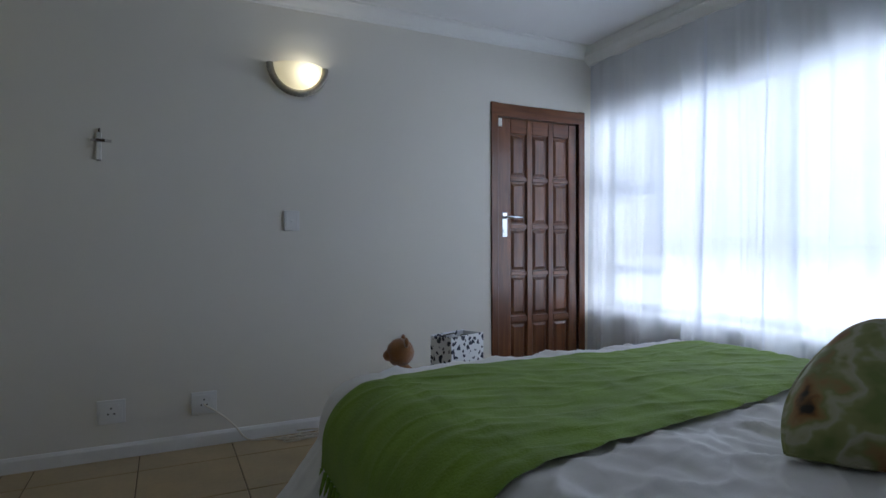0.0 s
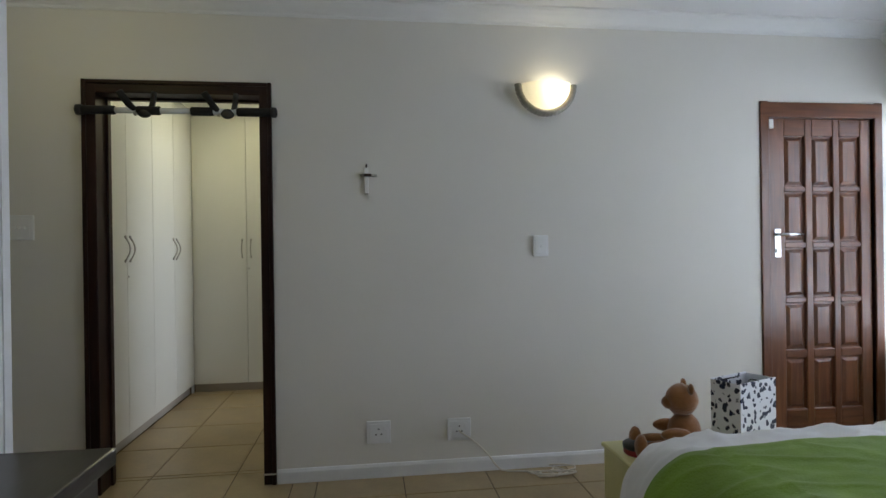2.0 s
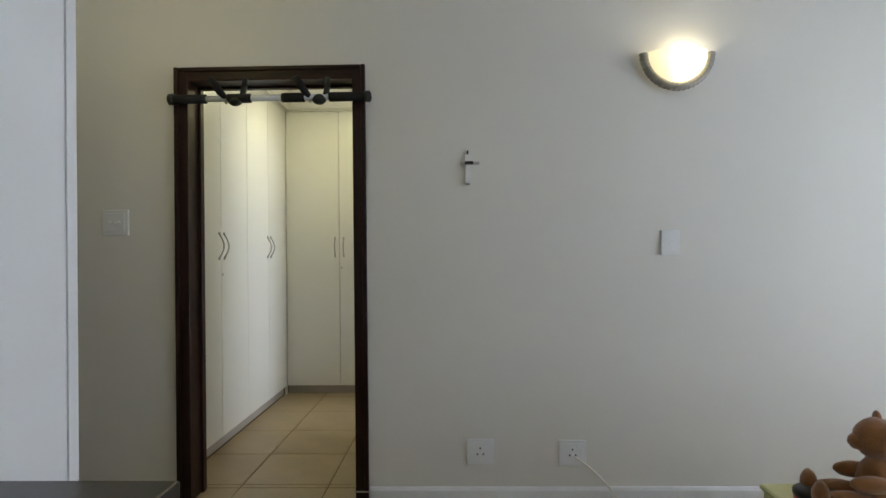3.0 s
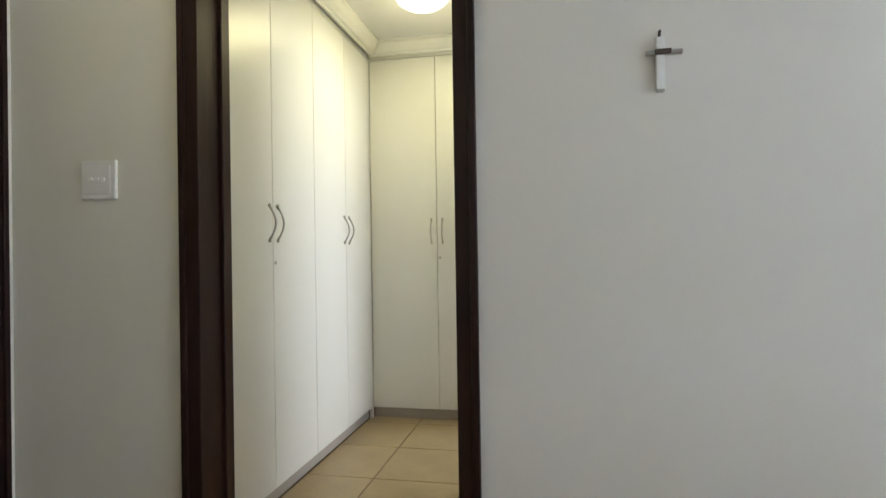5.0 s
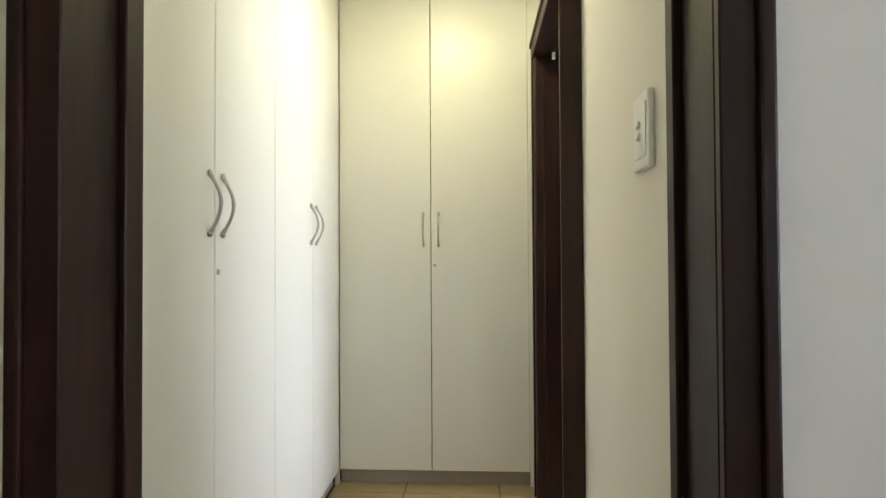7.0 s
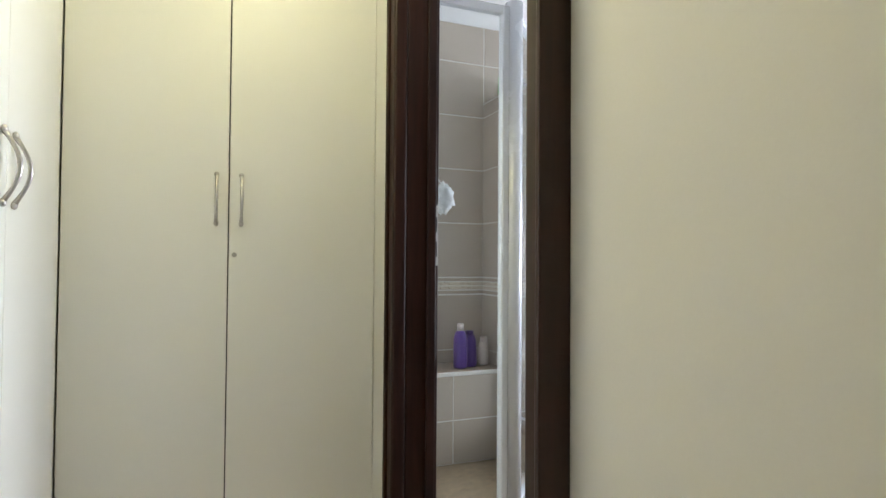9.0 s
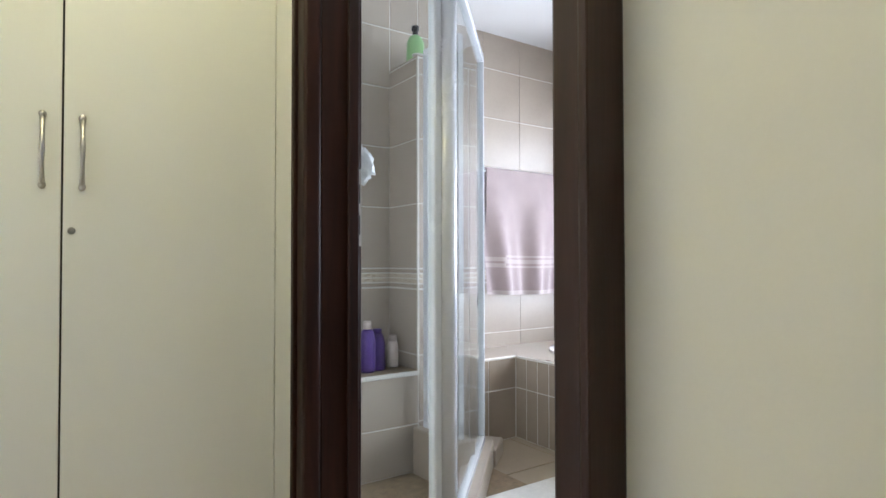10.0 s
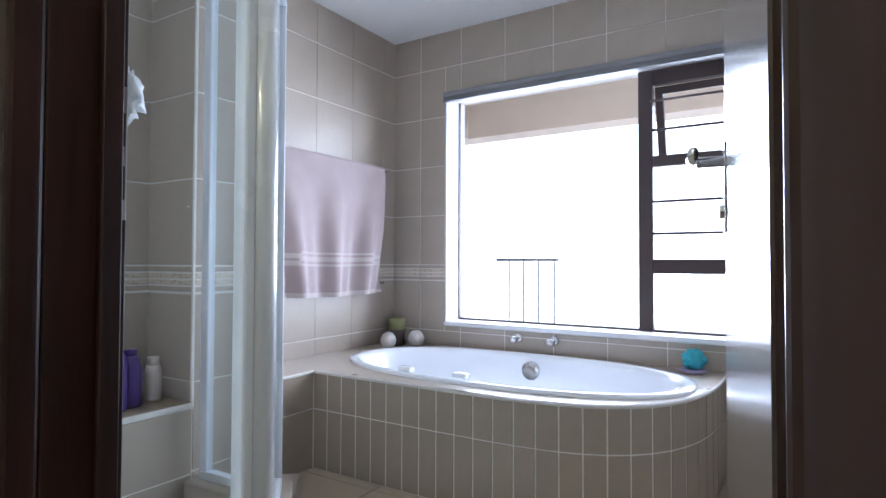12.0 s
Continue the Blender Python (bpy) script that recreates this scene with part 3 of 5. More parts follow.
# the wooden outside door with twelve raised panels
wdoor = thing("panel_door", "red-brown varnished wooden door with raised panels", "door", kind="structure", at=(2.83, 0, 0))
DWID = 0.69
for x0 in (-0.055, DWID):
    part("jamb", box((x0, -0.012, 0), (x0 + 0.055, 0.14, 2.06), 0.004), M_MERANTI, wdoor)
part("head", box((-0.055, -0.013, 1.967), (DWID + 0.055, 0.14, 2.055), 0.004), M_MERANTIX, wdoor)
cols = [(0.112, 0.247), (0.293, 0.430), (0.474, 0.612)]
STILES = [(0.004, cols[0][0]), (cols[0][1], cols[1][0]), (cols[1][1], cols[2][0]), (cols[2][1], 0.686)]
rows_z = [(0.235, 0.540), (0.590, 0.867), (0.900, 1.195), (1.230, 1.527), (1.560, 1.860)]
for a, b in STILES:
    part("stile", box((a, 0.012, 0.01), (b, 0.05, 1.965), 0.005), M_MERANTI, wdoor)
zs = [0.01] + [v for r in rows_z for v in r] + [1.965]
for k in range(0, len(zs), 2):
    for a, b in cols:
        part("rail", box((a - 0.002, 0.013, zs[k]), (b + 0.002, 0.049, zs[k + 1]), 0.005), M_MERANTIX, wdoor)
for a, b in cols:
    for z0, z1 in rows_z:
        bm = box((a - 0.004, 0.030, z0 - 0.004), (b + 0.004, 0.044, z1 + 0.004))
        pb = bmesh.new()
        lo = [(a + 0.012, 0.030, z0 + 0.012), (b - 0.012, 0.030, z0 + 0.012), (b - 0.012, 0.030, z1 - 0.012), (a + 0.012, 0.030, z1 - 0.012)]
        hi = [(a + 0.030, 0.019, z0 + 0.030), (b - 0.030, 0.019, z0 + 0.030), (b - 0.030, 0.019, z1 - 0.030), (a + 0.030, 0.019, z1 - 0.030)]
        vl, vh = [pb.verts.new(p) for p in lo], [pb.verts.new(p) for p in hi]
        for k in range(4):
            pb.faces.new((vl[k], vl[(k + 1) % 4], vh[(k + 1) % 4], vh[k]))
        pb.faces.new(vh)
        merge(bm, pb)
        part("panel", bm, M_MERANTI, wdoor)
lever(wdoor, (0.062, 0.012, 1.225), 0, 1)
part("door_contact", box((0.005, -0.004, 1.90), (0.035, 0.012, 1.955), 0.003), M_PLATE, wdoor, "white alarm contact")

# ---- bedroom window, blind and curtain ----
win = thing("window_1", "wide white framed window behind a sheer curtain", "window", kind="structure")
WY = [-3.0, -2.28, -1.40, -0.50, -0.02]
for y in WY:
    y0 = max(y - 0.03, -3.0)
    part("frame_post", box((3.83, y0, 0.62), (3.88, min(y + 0.03, -0.02), 2.04), 0.004), M_FRAME_W, win)
for a, b in zip(WY, WY[1:]):
    for z0, z1 in ((0.62, 0.67), (1.98, 2.04)):
        part("frame_rail", box((3.832, a + 0.03, z0), (3.878, b - 0.03, z1), 0.004), M_FRAME_W, win)
    p = part("pane", box((3.853, a + 0.03, 0.67), (3.857, b - 0.03, 1.98)), M_GLASS, win)
    p.visible_shadow = False
part("transom", box((3.825, -0.47, 1.43), (3.88, -0.05, 1.52), 0.004), M_FRAME_W, win)
part("transom", box((3.827, -0.47, 0.87), (3.878, -0.05, 0.93), 0.004), M_FRAME_W, win)
part("window_sill", box((3.66, -3.02, 0.585), (3.94, -0.02, 0.617), 0.006), M_SKIRT, win)
blind = thing("venetian_blind", "white slatted blind half drawn over the window", "blind")
part("headrail", box((3.75, -2.98, 1.985), (3.81, -0.04, 2.035), 0.004), M_SLAT, blind)
for k in range(20):
    z = 1.96 - k * 0.047
    bm = sheet(lambda u, v: (3.760 + 0.040 * v, -2.97 + 2.91 * u, z + 0.003 * math.sin(v * 3.14) - 0.014 * (v - 0.5)), 1, 4)
    part("slat", bm, M_SLAT, blind)
for y in (-0.45, -1.2, -1.95, -2.7):
    part("cord", tube([(3.78, y, 1.99), (3.78, y, 1.05)], 0.0025, 6), M_SLAT, blind)
part("bottom_rail", box((3.762, -2.97, 1.020), (3.798, -0.06, 1.030), 0.003), M_SLAT, blind)


def curtain_point(u, v):
    y = 0.0 - u * 3.7
    top = 2.410
    ph = u * 3.7
    fold = 0.012 * math.sin(ph * 43 + 1.8 * math.sin(ph * 7)) + 0.026 * math.sin(ph * 17 + 0.7 + 1.4 * math.sin(ph * 3.1)) + 0.004 * math.sin(ph * 97 + 2 * math.sin(ph * 5))
    drop = v
    swing = 0.22 + 0.88 * min(1.0, drop * 3.0)
    x = WIN - 0.085 + fold * swing - 0.05 * max(0.0, 1 - u / 0.04) * drop
    z = top - v * 2.395
    return (x - 0.03 * drop * drop, y - 0.006 + 0.02 * math.sin(ph * 17 + 5 * v) * drop - 0.02, z)


curt = thing("curtain", "sheer white voile curtain hanging from under the cornice to the floor", "curtain")
part("voile", sheet(curtain_point, 1100, 12), M_SHEER, curt, smooth=True)
for at in (1.00, 1.385, 2.60):
    def hem(u, v, at=at):
        p = curtain_point((at + 0.018 * u) / 3.7, v)
        return (p[0] - 0.004, p[1] - 0.012 * v * math.sin(at * 5), p[2])
    part("side_hem", sheet(hem, 4, 40), M_HEM, curt, "doubled side hem of the voile", smooth=True)
part("rail", tube([(WIN - 0.075, -0.02, 2.41), (WIN - 0.075, -3.73, 2.41)], 0.010, 8), M_PLATE, curt, "white curtain rail")

# ---- passage cupboards ----


def bow_handle(parent, at, turn):
    pts = [(0, -0.03 * math.sin(math.pi * k / 10) - 0.004, -0.075 + 0.15 * k / 10) for k in range(11)]
    r = [0.0065, 0.005, 0.0045, 0.0045, 0.005, 0.0055, 0.005, 0.0045, 0.0045, 0.005, 0.0065]
    h = part("handle", tube(pts, r, 8), M_STEEL, parent, "bowed nickel handle", smooth=True)
    h.matrix_local = pose(*at, 0, 0, turn)
    for z in (-0.077, 0.077):
        part("foot", ball((0, -0.005, z), (0.008, 0.007, 0.009), 10, 6), M_STEEL, h, smooth=True)
    return h


def cupboard(label, m, w, depth, seam, lock=False):
    """A tall two-door built-in cupboard. Local: x 0..w across the front, y into the depth."""
    t = thing("built_in_cupboard", label, "cupboard", "passage cupboards")
    t.matrix_world = m
    # the body is coloured dark so that the door slits look shaded
    part("body", boxes(((0, 0.020, 0.07), (w, depth, 2.405))), M_GAPSHADE, t)
    part("kick_plate", box((0, 0.03, 0), (w, 0.05, 0.0695)), M_CUPSIDE, t, "grey-brown kick plate")
    part("top_filler", box((0.0, 0.004, 2.405), (w, 0.02, 2.50)), M_CUP, t)
    for x0, x1, hx in ((0.002, seam - 0.002, seam - 0.037), (seam + 0.002, w - 0.002, seam + 0.037)):
        d = part("door", box((x0, 0.0, 0.072), (x1, 0.018, 2.400), 0.0015), M_CUP, t, "plain white melamine door")
        bow_handle(d, (hx, 0, 1.245), 0)
    if lock:
        part("lock", tube([(seam + 0.018, 0.001, 1.07), (seam + 0.018, -0.003, 1.07)], 0.008), M_STEEL, t)
    return t


side_m = lambda y: Matrix.Translation((PL, y, 0)) @ pose(0, 0, 0, 0, 0, 90)
cupboard("tall white built-in cupboard with two plain doors", side_m(0.305), 0.89, 0.58, 0.445, True)
cupboard("tall white built-in cupboard beside the corner", side_m(1.195), 0.89, 0.58, 0.445)
cupboard("tall white built-in cupboard at the passage end", Matrix.Translation((PL, PE, 0)), 0.93, 0.58, 0.454, True)
structure("trim_filler_end", box((PL + 0.93, PE + 0.004, 0), (PR, PE + 0.022, 2.50)), M_CUP, "narrow white filler strip beside the cupboard", "trim")
structure("trim_filler_near", box((PL - 0.02, 0.17, 0), (PL - 0.004, 0.305, 2.50)), M_CUP, "narrow white filler strip beside the doorway", "trim")
structure("trim_filler_corner", box((PL - 0.02, 2.085, 0), (PL - 0.004, PE + 0.02, 2.50)), M_CUP, "narrow white filler strip in the corner", "trim")
dome = thing("ceiling_light", "lit opal glass dome light on the passage ceiling", "ceiling light", at=(-0.48, 1.40, 2.5))
part("base", lathe([(0.15, 0), (0.155, -0.012), (0.15, -0.02)], 32), M_PLATE, dome, smooth=True)
part("shade", lathe([(0.145, -0.02), (0.135, -0.045), (0.10, -0.07), (0.05, -0.083), (0.0, -0.086)], 32), M_DOME, dome, "lit opal glass", smooth=True)
hall = copy_thing(dome, pose(-0.80, -0.75, CEIL))
tagged(hall, "lit opal glass dome light on the entrance ceiling", "ceiling light")


# ---- bedroom things ----
def switch(label, at, w, h, buttons, turn=0, horizontal=False):
    s = thing("light_switch", label, "switch", at=at, turn=turn)
    part("plate", box((-w / 2, -0.012, -h / 2), (w / 2, 0, h / 2), 0.005, 2), M_PLATE, s)
    part("rocker_panel", box((-w * 0.36, -0.014, -h * 0.36), (w * 0.36, -0.0118, h * 0.36), 0.001), M_PLATE, s)
    for k in range(buttons):
        o = (k - (buttons - 1) / 2) * 0.022
        dx, dz = (o, 0) if horizontal else (0, o)
        part("button", tube([(dx, -0.013, dz), (dx, -0.019, dz + 0.002)], 0.0075, 12), M_PLATE, s)
    return s


switch("white light switch plate on the cream wall", (1.439, 0, 1.228), 0.088, 0.118, 1)
switch("white three-button light switch plate beside the doorway", (-1.223, 0, 1.353), 0.13, 0.125, 3, horizontal=True)
switch("white two-button light switch plate in the passage", (PR, 0.385, 1.335), 0.10, 0.14, 2, turn=-90)


def socket(at, plugged):
    s = thing("wall_socket", "white square wall socket plate" + (" with a cream cable plugged in" if plugged else " with three pin holes"),
              "socket", "wall sockets", at=at)
    part("plate", box((-0.064, -0.012, -0.060), (0.064, 0, 0.060), 0.004, 2), M_PLATE, s)
    part("face", box((-0.050, -0.014, -0.046), (0.050, -0.0118, 0.046), 0.001), M_PLATE, s)
    # black discs on the face paint the darkness inside the pin holes
    for x, z in ((0, 0.018), (-0.014, -0.010), (0.014, -0.010)):
        part("pin_hole_shade", tube([(x, -0.0135, z), (x, -0.0145, z)], 0.0045, 8), M_BLACK, s)
    part("rocker", box((0.026, -0.018, 0.012), (0.040, -0.0138, 0.034), 0.001), M_PLATE, s)
    return s


socket((0.530, 0, 0.242), False)
socket((0.966, 0, 0.2355), True)
cable = [(0.966, -0.014, 0.230), (0.968, -0.032, 0.228), (0.985, -0.040, 0.217), (1.02, -0.036, 0.192), (1.075, -0.034, 0.145), (1.125, -0.034, 0.090),
         (1.155, -0.036, 0.045), (1.185, -0.042, 0.014), (1.23, -0.052, 0.006), (1.30, -0.062, 0.006)]
for k in range(40):
    a = k * 0.62
    cable.append((1.46 + 0.14 * math.cos(a + 2.6) * (0.5 + 0.5 * math.sin(k * 0.37)), -0.125 + 0.06 * math.sin(a + 2.6) * (0.6 + 0.4 * math.cos(k * 0.5)), 0.006 + 0.0007 * k))
cb = tagged(link("power_cable", tube(cable, 0.0045, 6), M_CABLE, smooth=True), "cream power cable lying tangled on the floor", "cable")

# crucifix: plain cross
cross = thing("wall_cross", "small pale cross with a dark crossbar hung on the wall", "cross", at=(0.484, 0, 1.61))
part("upright", box((-0.011, -0.016, -0.092), (0.011, -0.002, 0.048), 0.002), M_CROSS, cross)
part("crossbar", box((-0.036, -0.018, 0.0), (0.056, -0.006, 0.013), 0.002), M_STEEL, cross)
part("binding", box((-0.014, -0.023, 0.0005), (0.027, -0.0155, 0.0145), 0.002), M_POTD, cross, "dark binding round the crossing")
part("foot_tip", box((-0.010, -0.0175, -0.096), (0.010, -0.004, -0.088), 0.002), M_STEEL, cross)
part("hanging_pin", tube([(0, -0.004, 0.048), (0, -0.010, 0.062), (0.002, -0.004, 0.066)], 0.004, 8), M_POTD, cross)

# half-round wall lamp
sc = thing("wall_lamp", "lit half-round frosted glass wall lamp with a pewter rim", "wall lamp", at=(1.474, 0, 2.118))
RS = 0.153


def bowl(u, v):
    a = math.pi + u * math.pi
    r = RS * (0.08 + 0.92 * v)
    bulge = 0.10 * math.sqrt(max(0.0, 1 - (v * 0.985) ** 2))
    return (r * math.cos(a) * 0.93, -0.012 - bulge, r * math.sin(a) * 0.93)


part("glass_bowl", sheet(bowl, 32, 12), M_LAMPGLASS, sc, "lit frosted glass", smooth=True)


def rim(u, v):
    a = math.pi + u * math.pi
    b = v * 2 * math.pi
    r = RS + 0.004 + (0.020 + 0.0015 * math.sin(u * 150 + b)) * math.cos(b)
    return (r * math.cos(a), -0.028 + 0.022 * math.sin(b), r * math.sin(a))


part("rim", sheet(rim, 220, 12), M_PEWTER, sc, "ribbed pewter rim", smooth=True)
part("back_plate", box((-0.09, -0.010, -0.10), (0.09, 0, -0.03), 0.002), M_PEWTER, sc)

# pull-up bar on the doorway
bar = thing("pull_up_bar", "black and steel pull-up bar hooked over the door frame", "pull-up bar", at=(-0.455, -0.045, 1.935))
part("tube_bar", tube([(-0.46, 0, 0), (0.46, 0, 0)], 0.015, 12), M_ALU, bar, "bare steel tube", smooth=True)
for x0, x1 in ((-0.485, -0.30), (-0.20, -0.085), (0.06, 0.17), (0.285, 0.485)):
    part("foam_grip", tube([(x0, 0, 0), (x0 + 0.004, 0, 0), (x1 - 0.004, 0, 0), (x1, 0, 0)], [0.018, 0.022, 0.022, 0.018], 14), M_FOAM, bar, "black foam grip", smooth=True)
for x in (-0.46, 0.46):
    part("bumper", tube([(x - 0.02 if x < 0 else x - 0.005, 0, 0), (x + 0.005 if x < 0 else x + 0.02, 0, 0)], 0.027, 16), M_BLACK, bar, "round rubber bumper", smooth=True)
for x in (-0.205, 0.195):
    part("grip_arm", tube([(x, 0, 0.0), (x - 0.022, -0.025, 0.026), (x - 0.055, -0.060, 0.082)], [0.013, 0.017, 0.017], 12), M_FOAM, bar, "slanting foam handle", smooth=True)
    part("hook_arm", tube([(x + 0.06, 0, -0.015), (x + 0.076, 0.002, 0.015), (x + 0.08, 0.012, 0.05), (x + 0.08, 0.03, 0.098)], 0.014, 10), M_BLACK, bar, "curved black hook", smooth=True)
    part("clamp", ball((x + 0.045, -0.005, -0.012), (0.034, 0.02, 0.026), 14, 10), M_BLACK, bar, smooth=True)
    part("knob", tube([(x + 0.005, -0.02, -0.025), (x + 0.005, 0.01, 0.0)], 0.008, 8), M_STEEL, bar)

# motion detector in the corner
det = thing("motion_detector", "small white alarm detector high in the corner", "alarm detector", at=(LEFT, -0.05, 2.17), turn=90)
part("housing", box((-0.035, -0.05, -0.045), (0.035, 0, 0.055), 0.012, 2), M_PLATE, det)
part("lens", box((-0.024, -0.054, -0.03), (0.024, -0.048, 0.012), 0.004), M_CORNICE, det)

# ---- bed ----
BL, BR, BF, BH, BZ = 1.23, 3.04, -1.38, -3.42, 0.65
bed = thing("bed", "wide bed made up with white linen", "bed")
part("base", box((BL + 0.12, BH, 0.06), (BR - 0.12, BF - 0.12, 0.30), 0.02), M_MATTRESS, bed)
part("mattress", box((BL + 0.08, BH, 0.30), (BR - 0.08, BF - 0.08, 0.60), 0.04, 3), M_MATTRESS, bed)
for x in (BL + 0.2, BR - 0.2):
    for y in (BH + 0.15, BF - 0.27):
        part("leg", tube([(x, y, 0), (x, y, 0.06)], 0.03, 10), M_BLACK, bed)
part("headboard", box((BL - 0.02, BH - 0.07, 0.0), (BR + 0.02, BH - 0.005, 1.05), 0.02, 2), M_DESK, bed)


def over_bed(s, y, lift=0.0, drop=0.52, wave=0.012):
    """A cloth over the bed's width: s along the cloth from the near hem, across, to the far hem."""
    w, r = BR - BL, 0.20
    flat = w - 2 * r
    arc = r * math.pi / 2
    total = 2 * drop + flat
    d = s * (total + 2 * arc)
    if d < drop:
        k = (drop - d) / 0.40
        x, z = BL - 0.16 * k * k - 0.012 * k * math.sin(y * 19), BZ - r - (drop - d) * 0.98
    elif d < drop + arc:
        a = (d - drop) / r
        x, z = BL + r - r * math.cos(a), BZ - r + r * math.sin(a)
    elif d < drop + arc + flat:
        x, z = BL + r + d - drop - arc, BZ
    elif d < drop + 2 * arc + flat:
        a = (d - drop - arc - flat) / r
        x, z = BR - r + r * math.sin(a), BZ - r + r * math.cos(a)
    else:
        k = (d - drop - 2 * arc - flat) / drop
        x, z = BR + 0.14 * k * k, BZ - r - k * drop
    z += wave * noise.noise(Vector((x * 2.2, y * 2.6, 0))) + wave * 0.5 * noise.noise(Vector((x * 7, y * 5, 3)))
    nx = -1 if x < BL + r else (1 if x > BR - r else 0)
    return Vector((x + nx * lift, y, max(z, 0.012) + (lift if nx == 0 else lift * 0.6)))

RY0, RY1 = -2.53, -1.62


def duvet(u, v):
    y = BH + 0.02 + v * (BF - BH - 0.02)
    p = over_bed(u, y, 0.0, 0.445)
    if p.x < BL:
        p.x -= 0.26 * min(1.0, (BZ - 0.2 - p.z) / 0.42) * max(0.0, min(1.0, (y + 2.0) / 0.62))
    e = (y - (BF - 0.11)) / 0.11
    if e > 0:
        fall = 1 - math.sqrt(max(0.0, 1 - e * e))
        p.z -= fall * 0.11 * min(1.0, p.z / BZ)
        mid = (BL + BR) / 2
        p.x += (mid - p.x) * 0.03 * e
    wr = 0.010 * noise.noise(Vector((p.x * 9, y * 3.2 + p.x * 3, 7))) + 0.006 * noise.noise(Vector((p.x * 20 + y * 8, y * 7, 2)))
    ridge = 1 - abs(noise.noise(Vector((p.x * 4.5 + y * 2.5, y * 9 - p.x * 3, 11)))) * 3.5
    wr += 0.011 * max(0.0, ridge) ** 2 + 0.004 * max(0.0, 1 - abs(noise.noise(Vector((p.x * 11 - y * 6, y * 15, 4)))) * 4)
    if RY0 + 0.36 * (p.x - BL) / (BR - BL) + 0.06 < y < RY1 - 0.03:
        wr *= 0.3
    p.z += wr - 0.005 if p.z > 0.3 else 0
    return p


dv = thing("duvet", "white duvet with soft creases hanging over the bed", "duvet")
part("cover", sheet(duvet, 260, 190), M_SHEET, dv, smooth=True)


def duvet_end(u, v):
    p = duvet(u, 1.0)
    z = p.z * (1 - v)
    k = math.sin(u * 55) * 0.012 * v
    side = max(0.0, 1 - u / 0.22)
    return (p.x - 0.10 * v * side, p.y + 0.03 * v + (0.05 + 0.24 * side) * v * v + k, max(z, 0.008))


part("foot_drop", sheet(duvet_end, 150, 10), M_SHEET, dv, smooth=True)


def throw(u, v):
    y = RY0 + 0.36 * u * (1 - v) + (RY1 - RY0) * v + 0.012 * math.sin(u * 9)
    p = over_bed(u, y, 0.020, 0.06)
    p.z += 0.004 * noise.noise(Vector((p.x * 4, y * 9, 1))) + 0.003 * noise.noise(Vector((p.x * 16, y * 24, 5)))
    p.z += 0.004 * max(0.0, 1 - abs(noise.noise(Vector((p.x * 3.2 + y * 1.5, y * 10 + p.x * 2, 21)))) * 4.5) ** 2
    e = max(0.0, abs(v - 0.5) * 2 - 0.93)
    p.z -= e * 0.10
    return p


tw = thing("throw_blanket", "green fleece throw with a fringe laid across the bed foot", "blanket")
part("cloth", sheet(throw, 260, 130), M_GREEN, tw, smooth=True)
for side in (0.0, 1.0):
    for k in range(26):
        p = throw(side, (k + 0.5) / 26)
        sgn = -1 if side == 0 else 1
        q = 0.008 * math.sin(k * 2.3)
        part("tassel", tube([p, p + Vector((sgn * 0.012 + q * 0.5, q, -0.05)), p + Vector((sgn * 0.016, q * 2, -0.105))], [0.007, 0.006, 0.008], 6), M_GREEN, tw, smooth=True)


pl = thing("cushion", "plump leaf-print cushion in greens and browns on the bed", "cushion")
pl.matrix_world = pose(1.872, -2.648, 0.652, 0, 0, -41.1) @ pose(0, 0, 0, 45, 0, 0)


def cushion_face(u, v, s):
    """One face of a soft cushion standing on its lower edge: x along the edge, y up its height."""
    a, b = (u - 0.5) * 2, (v - 0.5) * 2
    puff = (max(0.0, 1 - a ** 4) * max(0.0, 1 - b ** 4)) ** 0.5
    narrow = 1 - 0.65 * ((b + 1) / 2) ** 2
    crease = 0.005 * noise.noise(Vector((a * 3, b * 3, s))) + 0.003 * noise.noise(Vector((a * 9, b * 9, 4 * s)))
    return (0.275 * (1 + a * narrow), 0.172 * (1 + b * (1 - 0.12 * a * a)), s * (0.09 * puff + 0.001) + crease * puff)


for s in (1, -1):
    part("face", sheet(lambda u, v: cushion_face(u, v, s), 36, 36), M_PILLOW, pl, smooth=True)
seam = [cushion_face(k / 30, 0, 0) for k in range(31)] + [cushion_face(1, k / 30, 0) for k in range(31)] + [cushion_face(1 - k / 30, 1, 0) for k in range(31)] + [cushion_face(0, 1 - k / 30, 0) for k in range(31)]
part("piping", tube(seam, 0.004, 6), M_PILLOW, pl, smooth=True)

# ---- the low yellow chest behind the bed and what stands on it ----
CZ = 0.355
chest = thing("low_chest", "low pale yellow painted chest at the bed foot", "chest")
part("body", box((1.51, -1.03, 0.0), (2.62, -0.67, CZ - 0.02), 0.006), M_YELLOW, chest)
part("lid", box((1.50, -1.04, CZ - 0.02), (2.63, -0.66, CZ), 0.006), M_YELLOW, chest)
tin = thing("round_tin", "small dark round tin with a red rim on the chest", "tin", at=(1.60, -0.83, CZ))
part("box", lathe([(0.06, 0.0), (0.066, 0.006), (0.066, 0.03)], 24), M_RED, tin, smooth=True)
part("lid", lathe([(0.069, 0.026), (0.069, 0.042), (0.06, 0.048), (0.0, 0.05)], 24), M_BLACK, tin, smooth=True)
bm = ball((0, 0, 0.10), (0.078, 0.070, 0.105), 22, 16, 0.05)
